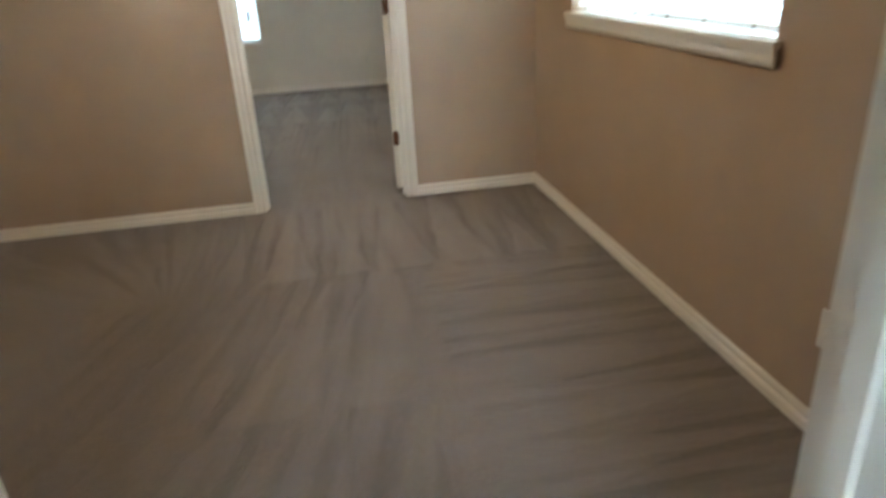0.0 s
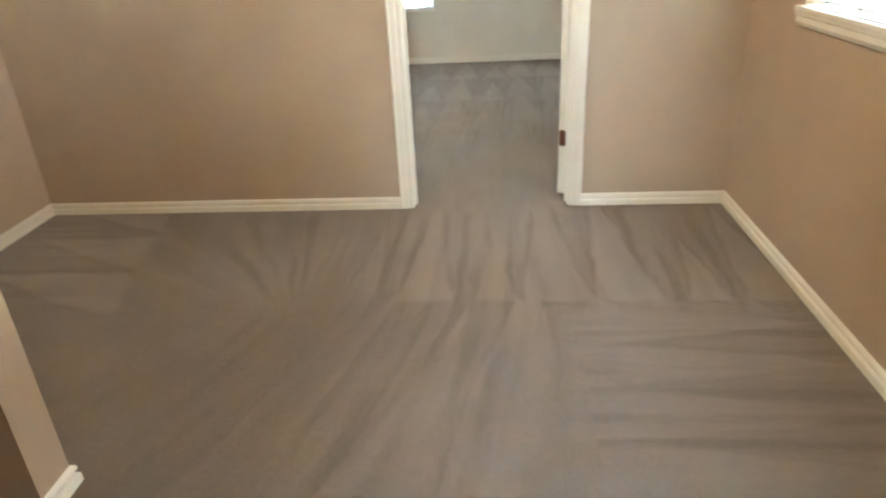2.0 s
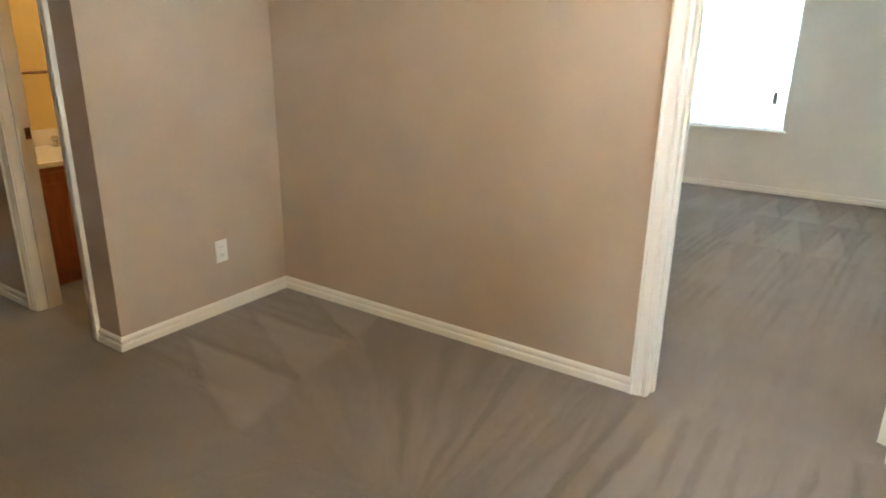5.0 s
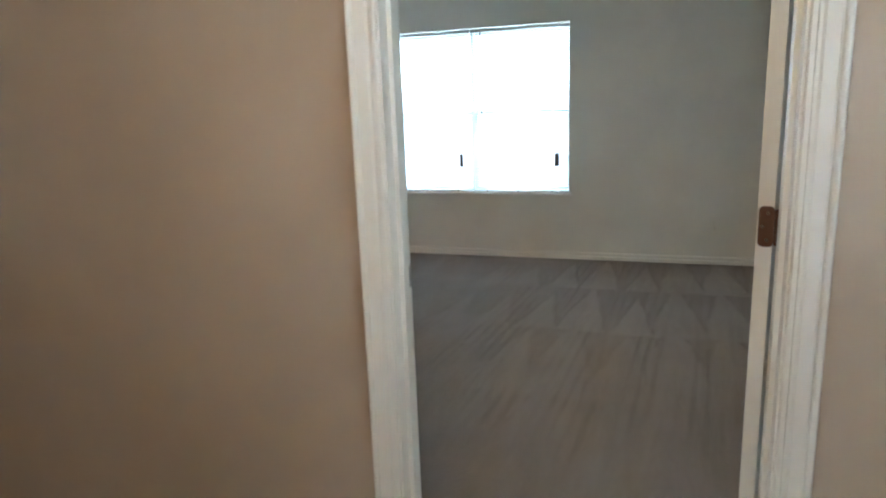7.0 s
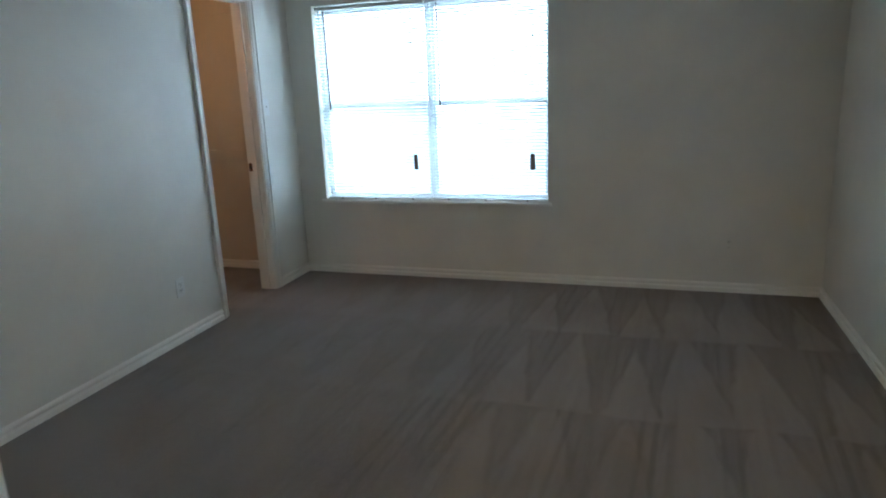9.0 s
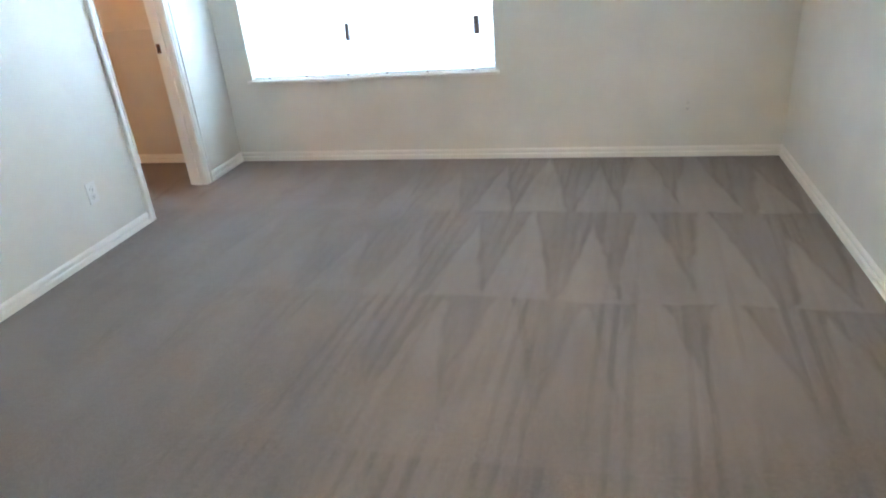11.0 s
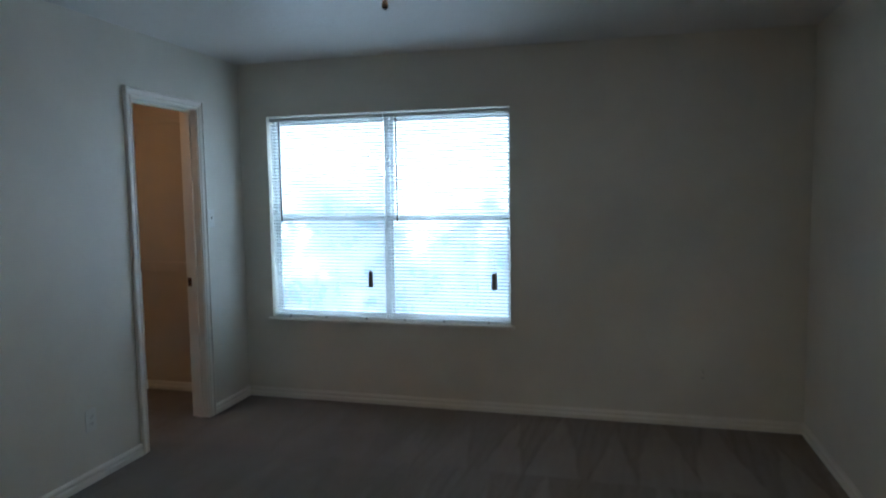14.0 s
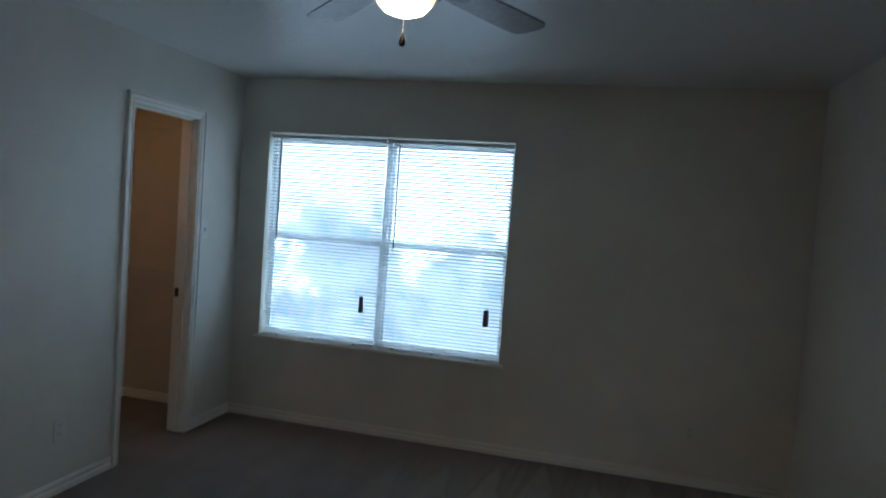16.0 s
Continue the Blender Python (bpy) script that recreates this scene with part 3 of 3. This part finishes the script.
# ---- bedroom door, open into the room ----
def bedroom_door():
    d = thing("door_1", pose(DOOR_R - 0.004, WALL + 0.020, 0.012, 0, 0, -113), "white painted panel door standing open on bronze hinges", "door", kind="structure")
    w, h, t = 0.845, 2.02, 0.035
    y0, y1 = -0.042, -0.007
    bm = bmesh.new()
    rails = [(0.0, 0.22), (0.72, 0.86), (1.42, 1.52), (1.90, h)]
    for z0, z1 in rails:
        box(bm, -w + 0.11, -0.112, y0, y1, z0, z1)
    box(bm, -w, -w + 0.11, y0, y1, 0, h, 0.0015)
    box(bm, -0.112, -0.002, y0, y1, 0, h, 0.0015)
    box(bm, -w / 2 - 0.05, -w / 2 + 0.05, y0, y1, 0.22, 1.9)
    part("door_frame", bm, TRIM, d)
    for x0, x1 in ((-w + 0.11, -w / 2 - 0.05), (-w / 2 + 0.05, -0.112)):
        for z0, z1 in ((0.22, 0.72), (0.86, 1.42), (1.52, 1.90)):
            bm = bmesh.new()
            box(bm, x0, x1, y0 + 0.012, y1 - 0.012, z0, z1)
            box(bm, x0 + 0.035, x1 - 0.035, y0 + 0.005, y1 - 0.005, z0 + 0.035, z1 - 0.035, 0.004)
            part("panel", bm, TRIM, d)
    knob = bmesh.new()
    spin(knob, [(0.0, 0.062), (0.016, 0.060), (0.026, 0.050), (0.026, 0.040), (0.012, 0.028), (0.011, 0.010), (0.030, 0.007), (0.032, 0.0), (0.0, 0.0)], 20)
    bmesh.ops.transform(knob, matrix=pose(-w + 0.06, y1, 0.96, -90), verts=knob.verts)
    part("knob", knob, BRONZE, d, "round bronze knob", True)
    knob = bmesh.new()
    spin(knob, [(0.0, 0.062), (0.016, 0.060), (0.026, 0.050), (0.026, 0.040), (0.012, 0.028), (0.011, 0.010), (0.030, 0.007), (0.032, 0.0), (0.0, 0.0)], 20)
    bmesh.ops.transform(knob, matrix=pose(-w + 0.06, y0, 0.96, 90), verts=knob.verts)
    part("knob", knob, BRONZE, d, "round bronze knob", True)
    for z in (0.325, 1.105, 1.80):
        bm = bmesh.new()
        box(bm, -0.0025, -0.0005, y0 + 0.004, y1 + 0.002, z - 0.045, z + 0.045)
        edges = [e for e in bm.edges if abs((e.verts[0].co - e.verts[1].co).x) > 0.001]
        bmesh.ops.bevel(bm, geom=edges, offset=0.011, segments=4, affect="EDGES", profile=0.5)
        hinge = part("hinge", bm, BRONZE, d, "worn bronze hinge leaf with round corners")
        part("hinge_knuckle", rod(bmesh.new(), (0.002, 0.001, z - 0.040), (0.002, 0.001, z + 0.040), 0.005, 12), BRONZE, hinge, "", True)
        for dy, dz in ((-0.012, 0.03), (-0.022, 0.0), (-0.012, -0.03)):
            part("screw", rod(bmesh.new(), (-0.0002, y1 + dy, z + dz), (0.0006, y1 + dy, z + dz), 0.004, 8), CHROME, hinge)
    return d


bedroom_door()


# ---- half wall beside the stairs ----
def half_wall():
    x1, y0, y1, top = -0.778, -2.203, -2.074, 1.044
    x0 = -3.0
    t = thing("half_wall", (x1, (y0 + y1) / 2, 0), "tan painted half wall with a white moulded cap", "half wall", kind="structure")
    inv = Matrix.Translation((-x1, -(y0 + y1) / 2, 0))
    def add(name, bm, material, label=""):
        bmesh.ops.transform(bm, matrix=inv, verts=bm.verts)
        return part(name, bm, material, t, label)
    add("wall_body", boxes((x0, x1, y0, y1, 0, top)), TAN)
    bm = bmesh.new()
    box(bm, x0, x1 + 0.022, y0 - 0.024, y1 + 0.012, top + 0.048, top + 0.072, 0.005)
    add("cap", bm, TRIM, "white painted cap board with eased edges")
    for profile_name, rows in (("moulding", [(0.0, top - 0.026), (0.012, top - 0.026), (0.015, top - 0.016), (0.012, top - 0.008), (0.006, top - 0.004), (0.006, top + 0.012), (0.014, top + 0.030), (0.017, top + 0.034), (0.017, top + 0.048), (0.0, top + 0.048)]),
                               ("baseboard_strip", [(d, z) for d, z in BASE])):
        bm = bmesh.new()
        sweep(bm, [[(x0, y0 - d, z) for d, z in rows], [(x1 + d, y0 - d, z) for d, z in rows], [(x1 + d, y1 + d, z) for d, z in rows], [(x0, y1 + d, z) for d, z in rows]])
        add(profile_name, bm, TRIM)
    return t


half_wall()


# ---- windows with mini blinds ----
def slat_mesh(width, tilt):
    """One curved slat, 25 mm deep, lying along x about its middle."""
    outline = []
    for k in range(5):
        s = -0.0125 + 0.00625 * k
        outline.append((s, 0.0022 * (1 - (s / 0.0125) ** 2)))
    outline += [(s, z - 0.0006) for s, z in reversed(outline)]
    ca, sa = math.cos(radians(tilt)), math.sin(radians(tilt))
    ring = [(s * ca - z * sa, s * sa + z * ca) for s, z in outline]
    bm = sweep(bmesh.new(), [[(x, s, z) for s, z in ring] for x in (-width / 2, width / 2)])
    return mesh_of("slat", bm, SLAT)


def blind(m, width, drop, label, group, wand_drop, cord_drop, tilt=-36, pitch=0.0236, tassel=0.02, cord_top=0.27):
    """A mini blind hung from m: x across, y away from the room, z up from its bottom. The room is on the -y side."""
    t = thing("mini_blind", m, label, "blind", group)
    h = drop
    bm = bmesh.new()
    box(bm, -width / 2, width / 2, -0.013, 0.013, h - 0.026, h, 0.002)
    part("headrail", bm, VINYL, t, "white metal headrail")
    bm = bmesh.new()
    box(bm, -width / 2, width / 2, -0.011, 0.011, 0.004, 0.014, 0.003)
    rail = part("bottom_rail", bm, VINYL, t)
    for s in (-0.36, -0.03, 0.33):
        part("rail_button", boxes((s * width - 0.008, s * width + 0.008, -0.013, -0.010, 0.001, 0.012)), TASSEL, rail, "dark plastic rail button")
    data = slat_mesh(width, tilt)
    count = int((h - 0.05) / pitch)
    for k in range(count):
        s = new("slat", data)
        s.parent = t
        s.matrix_basis = pose(0, 0, 0.026 + k * pitch, random.uniform(-0.7, 0.7), random.uniform(-0.04, 0.04), 0)
    for s in (-0.36, 0.33):
        bm = rod(bmesh.new(), (s * width, -0.014, 0.01), (s * width, -0.014, h - 0.02), 0.0007, 5)
        rod(bm, (s * width, 0.014, 0.01), (s * width, 0.014, h - 0.02), 0.0007, 5)
        part("ladder_cord", bm, CORD, t)
    wx = -width / 2 + 0.086
    part("tilt_wand", rod(bmesh.new(), (wx, -0.030, h - 0.03), (wx + 0.004, -0.034, h - 0.03 - wand_drop), 0.0058, 6), WAND, t, "smoky plastic tilt wand")
    cx = width / 2 - 0.102
    bm = rod(bmesh.new(), (cx, -0.022, h - 0.02), (cx + 0.002, -0.024, h - cord_top), 0.0010, 5)
    rod(bm, (cx + 0.004, -0.022, h - 0.02), (cx - 0.001, -0.025, h - cord_drop), 0.0010, 5)
    cord = part("lift_cord", bm, CORD, t)
    tb = bmesh.new()
    spin(tb, [(0.0, 0.03), (0.005, 0.028), (0.007, 0.005), (0.008, 0.0), (0.0, 0.0)], 10, (cx + 0.002, -0.026, h - cord_top - 0.03))
    part("cord_stop", tb, TASSEL, cord, "small dark cord stop", True)
    tb = bmesh.new()
    spin(tb, [(0.0, 0.115), (tassel * 0.85, 0.112), (tassel * 0.9, 0.07), (tassel, 0.01), (tassel * 0.9, 0.0), (0.0, 0.0)], 12, (cx, -0.034, h - cord_drop - 0.11))
    part("tassel", tb, TASSEL, cord, "dark wooden cord tassel", True)
    return t


def window(name, m, width, height, label, apron=0.058):
    """A mulled pair of single-hung windows in a wall opening: x across, y outwards (the wall's room face at 0), z up from the sill."""
    t = thing(name, m, label, "window", kind="structure")
    hw = width / 2
    bm = bmesh.new()
    box(bm, -hw, -hw + 0.016, 0.090, 0.145, 0, height, 0.003)
    box(bm, hw - 0.016, hw, 0.090, 0.145, 0, height, 0.003)
    box(bm, -hw + 0.016, hw - 0.016, 0.090, 0.145, height - 0.016, height)
    box(bm, -hw + 0.016, hw - 0.016, 0.090, 0.145, 0, 0.016)
    box(bm, -0.015, 0.015, 0.088, 0.148, 0.0, height, 0.003)
    part("window_frame", bm, VINYL, t, "white vinyl window frame")
    for side in (-1, 1):
        c = side * hw / 2
        a = hw / 2 - 0.016
        mid = height * 0.5
        for low, high, y in ((0.016, mid + 0.016, 0.094), (mid - 0.016, height - 0.016, 0.118)):
            bm = bmesh.new()
            box(bm, c - a, c - a + 0.018, y, y + 0.022, low, high)
            box(bm, c + a - 0.018, c + a, y, y + 0.022, low, high)
            box(bm, c - a + 0.018, c + a - 0.018, y, y + 0.022, low, low + 0.030)
            box(bm, c - a + 0.018, c + a - 0.018, y, y + 0.022, high - 0.030, high)
            sash = part("sash", bm, VINYL, t)
            pane = part("pane", boxes((c - a + 0.018, c + a - 0.018, y + 0.009, y + 0.013, low + 0.030, high - 0.030)), GLASS, sash, "clear glass pane")
            pane.visible_shadow = False
    bm = bmesh.new()
    box(bm, -hw - 0.028, hw + 0.028, -0.032, 0.0, -0.022, 0.0, 0.006)
    box(bm, -hw + 0.001, hw - 0.001, 0.0, 0.090, -0.022, 0.003)
    part("window_sill", bm, TRIM, t, "white painted window sill")
    if not apron:
        return t
    rows = [(d, -0.022 - apron * k) for d, k in ((0.0, 0.0), (0.026, 0.0), (0.026, 0.2), (0.020, 0.3), (0.021, 0.65), (0.010, 0.96), (0.0, 1.0))]
    part("apron", sweep(bmesh.new(), [[(x + k * d, -d, z) for d, z in rows] for x, k in ((-hw - 0.012, -0.5), (hw + 0.012, 0.5))]), TRIM, t, "white moulded apron under the sill")
    return t


w2 = WIN2_R - WIN2_L
window("window_2", pose((WIN2_L + WIN2_R) / 2, BED_N, WIN2_B), w2, WIN2_T - WIN2_B, "wide white vinyl double window behind mini blinds", 0.0)
for side, tass in ((-1, 0.018), (1, 0.022)):
    blind(pose((WIN2_L + WIN2_R) / 2 + side * w2 / 4, BED_N + 0.035, WIN2_B), w2 / 2 - 0.016, WIN2_T - WIN2_B - 0.010,
          "white lowered mini blind with tilted slats in the bedroom window", "bedroom window blinds", 0.72, 1.10, tassel=tass)
w1 = WIN1_N - WIN1_S
window("window_1", pose(HALL_E, (WIN1_S + WIN1_N) / 2, WIN1_B, 0, 0, -90), w1, WIN1_T - WIN1_B, "white vinyl double window in the hall behind mini blinds")
for side, up in ((-1, 0.020), (1, 0.014)):
    blind(pose(HALL_E + 0.035, (WIN1_S + WIN1_N) / 2 + side * w1 / 4, WIN1_B + up, 0, 0, -90), w1 / 2 - 0.03, WIN1_T - WIN1_B - up - 0.003,
          "white mini blind stopping just above the hall sill", "hall window blinds", 0.5, 0.75, tassel=0.013)

# Unseen window added behind the start to bring daylight through the first doorway.
window("window_3_added", pose((WIN3_W + WIN3_E) / 2, START_Y - 3.0, WIN3_B, 0, 0, 180), WIN3_E - WIN3_W, WIN3_T - WIN3_B, "added white vinyl double window of the first room, out of view")
# glowing backdrop added to feed that unseen window
structure("backdrop_south", boxes((-9, 9, -11.05, -11.0, -3, 9)), OUTSIDE, "bright hazy daylight with pale trees outdoors", "backdrop")
structure("backdrop_north", boxes((-9, 8, 9.0, 9.05, -3, 9)), OUTSIDE, "bright hazy daylight with pale trees outdoors", "backdrop")
structure("backdrop_east", boxes((6.0, 6.05, -9, 6, -3, 9)), OUTSIDE, "bright hazy daylight with pale trees outdoors", "backdrop")
structure("ground", boxes((-60, 60, -60, 60, -3.1, -3.0)), LAWN, "grass around the house, one floor down", "ground")


# ---- outlets and switch ----
def cover_plate(name, m, label, category, finish=None):
    """A plate in the xz plane, facing -y."""
    t = thing(name, m, label, category)
    bm = bmesh.new()
    box(bm, -0.036, 0.036, -0.006, 0, -0.059, 0.059, 0.003)
    part("plate", bm, finish or PLATE, t)
    return t


def outlet(m, label, group="wall outlets", finish=None):
    t = cover_plate("wall_outlet", m, label, "outlet", finish)
    t["group"] = group
    for z in (0.02, -0.02):
        bm = bmesh.new()
        spin(bm, [(0.0, 0.0085), (0.016, 0.0085), (0.0168, 0.0075), (0.0168, 0.0)], 20)
        bmesh.ops.transform(bm, matrix=pose(0, 0, z, 90), verts=bm.verts)
        face = part("receptacle", bm, finish or PLATE, t)
        bm = boxes((-0.0075, -0.0055, -0.0092, -0.008, z - 0.002, z + 0.006), (0.0055, 0.0075, -0.0092, -0.008, z - 0.002, z + 0.006))
        rod(bm, (0, -0.0092, z - 0.008), (0, -0.008, z - 0.008), 0.0022, 8)
        part("slot", bm, SLOT, face, "dark outlet slots")
    part("screw", rod(bmesh.new(), (0, -0.0075, 0), (0, -0.005, 0), 0.003, 8), PLATE, t)
    return t


outlet(pose(HALL_W, -0.432, 0.335, 0, 0, 90), "white duplex outlet low on the tan hall wall")
outlet(pose(HALL_E, -2.56, 0.335, 0, 0, -90), "white duplex outlet low on the tan window wall")
outlet(pose(BED_W, 2.912, 0.333, 0, 0, 90), "white duplex outlet low on the grey wall near the closet")
outlet(pose(1.00, BED_N, 0.335), "duplex outlet painted grey like the window wall behind it", finish=GREY)

sw = cover_plate("light_switch", pose(BED_W, 4.05, 1.344, 0, 0, 90), "white toggle light switch beside the closet door", "switch")
part("toggle", sweep(bmesh.new(), [[(-0.005, -0.005, -0.011), (0.005, -0.005, -0.011), (0.005, -0.005, 0.011), (-0.005, -0.005, 0.011)], [(-0.004, -0.018, 0.004), (0.004, -0.018, 0.004), (0.004, -0.018, 0.011), (-0.004, -0.018, 0.011)]]), PLATE, sw)
for z in (0.03, -0.03):
    part("screw", rod(bmesh.new(), (0, -0.0075, z), (0, -0.005, z), 0.003, 8), PLATE, sw)


# ---- ceiling fan in the bedroom ----
def ceiling_fan(x, y):
    f = thing("ceiling_fan", (x, y, CEILING), "bronze ceiling fan with five pale blades and a lit bowl", "ceiling fan")
    part("canopy", spin(bmesh.new(), [(0.0, 0.0), (0.075, 0.0), (0.075, -0.012), (0.06, -0.045), (0.03, -0.06), (0.0, -0.06)]), DARK_BRONZE, f, "", True)
    part("motor_housing", spin(bmesh.new(), [(0.03, -0.05), (0.06, -0.062), (0.085, -0.085), (0.092, -0.11), (0.092, -0.165), (0.085, -0.19), (0.06, -0.205), (0.0, -0.205)]), DARK_BRONZE, f, "", True)
    part("light_fitter", spin(bmesh.new(), [(0.0, -0.20), (0.05, -0.205), (0.054, -0.235), (0.075, -0.243), (0.103, -0.250), (0.107, -0.256), (0.107, -0.276), (0.100, -0.279), (0.0, -0.279)]), DARK_BRONZE, f, "dark bronze light fitter ring", True)
    bm = spin(bmesh.new(), [(0.105, 0.062), (0.105, 0.054), (0.094, 0.044), (0.0, 0.044)])
    lip = part("fitter_lip", bm, MARBLE, f, "pale glass lip of the bowl", True)
    lip.location = (0, 0, -0.328)
    bowl = part("bowl", spin(bmesh.new(), [(0.0, 0.046), (0.092, 0.046), (0.092, 0.040), (0.089, 0.016), (0.078, -0.010), (0.058, -0.030), (0.030, -0.041), (0.0, -0.044)], 40), FROST, f, "lit frosted amber glass bowl", True)
    bowl.location = (0, 0, -0.294)
    bm = rod(bmesh.new(), (0.0, -0.0, -0.30), (0.0, -0.0, -0.387), 0.0012, 6)
    chain = part("pull_chain", bm, DARK_BRONZE, f)
    part("pull_knob", spin(bmesh.new(), [(0.0, 0.03), (0.003, 0.028), (0.006, 0.015), (0.0095, 0.004), (0.009, -0.004), (0.005, -0.009), (0.0, -0.010)], 12, (0, 0, -0.412)), PULL, chain, "dark teardrop pull", True)
    for k in range(5):
        ang = radians(64 + 72 * k)
        turn = Matrix.Rotation(ang, 4, "Z")
        bm = bmesh.new()
        rows = []
        for r, half in ((0.205, 0.040), (0.215, 0.052), (0.28, 0.060), (0.42, 0.066), (0.56, 0.069), (0.615, 0.067), (0.638, 0.054), (0.647, 0.030)):
            tilt = radians(-6)
            ring = [(-half, 0.0), (half, 0.0), (half, 0.006), (-half, 0.006)]
            rows.append([(r, s * math.cos(tilt), s * math.sin(tilt) + z - 0.214) for s, z in ring])
        sweep(bm, rows)
        bmesh.ops.transform(bm, matrix=turn, verts=bm.verts)
        blade = part("blade", bm, BLADE, f, "pale whitewashed fan blade")
        bm = bmesh.new()
        sweep(bm, [[(r, s * w, z + dz) for s, dz in ((-1, 0), (1, 0), (1, 0.005), (-1, 0.005))] for r, w, z in ((0.095, 0.016, -0.196), (0.13, 0.011, -0.206), (0.165, 0.012, -0.222), (0.20, 0.030, -0.2235), (0.235, 0.034, -0.2235), (0.27, 0.012, -0.2235))])
        bmesh.ops.transform(bm, matrix=turn, verts=bm.verts)
        part("blade_iron", bm, DARK_BRONZE, blade, "dark bronze blade arm")
    return f


ceiling_fan(-0.178, 1.95)


# ---- lamps of the hall, bathroom and closet ----
def flush_lamp(x, y, glass, radius, label):
    t = thing("ceiling_lamp", (x, y, CEILING), label, "ceiling lamp")
    part("base", spin(bmesh.new(), [(0.0, 0.0), (radius + 0.01, 0.0), (radius + 0.01, -0.02), (radius - 0.005, -0.03), (0.0, -0.03)]), DARK_BRONZE, t, "", True)
    part("glass_bowl", spin(bmesh.new(), [(radius - 0.008, -0.03), (radius * 0.85, -0.07), (radius * 0.5, -0.098), (0.0, -0.108)]), glass, t, "lit frosted glass bowl", True)
    return t


flush_lamp(0.25, -1.3, HALL_GLASS, 0.14, "flush ceiling lamp with a lit frosted bowl")
flush_lamp(-3.0, 0.0, BATH_GLASS, 0.13, "flush bathroom ceiling lamp with a lit bowl")
flush_lamp(-2.75, 3.3, CLOSET_GLASS, 0.11, "flush closet ceiling lamp with a lit bowl")


# ---- bathroom vanity ----
def vanity():
    x0, x1, y0, y1, top = -3.715, -3.165, -0.88, 0.45, 0.705
    t = thing("bathroom_vanity", (x1, (y0 + y1) / 2, 0), "cherry-stained vanity cabinet with a cream marble top", "vanity")
    inv = Matrix.Translation((-x1, -(y0 + y1) / 2, 0))
    def add(name, bm, material, parent=t, label="", smooth=False):
        bmesh.ops.transform(bm, matrix=inv, verts=bm.verts)
        return part(name, bm, material, parent, label, smooth)
    add("body", boxes((x0, x1, y0, y1, 0.09, top), (x0, x1 - 0.06, y0, y1, 0, 0.09)), CHERRY)
    for a, b in ((-0.86, -0.44), (-0.42, 0.0), (0.02, 0.43)):
        bm = bmesh.new()
        box(bm, x1 + 0.001, x1 + 0.019, a, b, 0.12, top - 0.03, 0.004)
        door = add("cabinet_door", bm, CHERRY)
        add("raised_panel", box(bmesh.new(), x1 + 0.019, x1 + 0.025, a + 0.06, b - 0.06, 0.18, top - 0.09, 0.004), CHERRY, door)
    bm = bmesh.new()
    box(bm, x0, x1 + 0.03, y0 - 0.015, y1 + 0.01, top, top + 0.03, 0.006)
    counter = add("countertop", bm, MARBLE, t, "cream cultured-marble top")
    add("backsplash", box(bmesh.new(), x0 - 0.002, x0 + 0.016, y0 - 0.01, y1, top + 0.03, top + 0.13, 0.003), MARBLE, counter)
    basin = bmesh.new()
    spin(basin, [(0.20, 0.004), (0.19, 0.006), (0.17, 0.003), (0.12, 0.0015), (0.0, 0.001)], 32, (-3.40, -0.28, top + 0.03))
    add("basin_rim", basin, MARBLE, counter, "", True)
    return t


vanity()


def faucet():
    t = thing("faucet", (-3.60, -0.42, 0.735), "chrome two-handle bathroom faucet on the vanity", "faucet")
    bm = bmesh.new()
    box(bm, -0.028, 0.028, -0.085, 0.085, 0, 0.014, 0.006)
    part("base", bm, CHROME, t)
    bm = rod(bmesh.new(), (0, 0, 0.01), (0.01, 0, 0.07), 0.014)
    rod(bm, (0.008, 0, 0.066), (0.11, 0, 0.058), 0.011)
    part("spout", bm, CHROME, t, "", True)
    for s in (-0.06, 0.06):
        part("handle", spin(bmesh.new(), [(0.0, 0.0), (0.014, 0.0), (0.012, 0.025), (0.022, 0.035), (0.022, 0.05), (0.014, 0.058), (0.0, 0.06)], 16, (0, s, 0.012)), CHROME, t, "", True)


faucet()


def towel_bar():
    t = thing("towel_bar", (-3.72, -0.45, 1.18), "bronze towel bar on the yellow bathroom wall", "towel bar")
    part("bar", rod(bmesh.new(), (0.06, -0.24, 0), (0.06, 0.22, 0), 0.009), BRONZE, t)
    for s in (-0.23, 0.21):
        bm = spin(bmesh.new(), [(0.0, 0.0), (0.026, 0.0), (0.026, 0.008), (0.012, 0.016), (0.012, 0.07), (0.0, 0.072)], 16)
        bmesh.ops.transform(bm, matrix=pose(0, s, 0, 0, 90), verts=bm.verts)
        part("post", bm, BRONZE, t, "", True)


towel_bar()

# ---- closet cleats and rod ----
for z in (0.97, 2.09):
    bm = bmesh.new()
    box(bm, CLOSET_W + 0.002, BED_W - WALL - 0.003, BED_N - 0.038, BED_N - 0.0205, z - 0.045, z + 0.03, 0.002)
    tagged(part("shelf_cleat", bm, CLOSET_PAINT), "cream painted wooden shelf cleat on the closet wall", "shelf cleat", "closet shelf cleats")
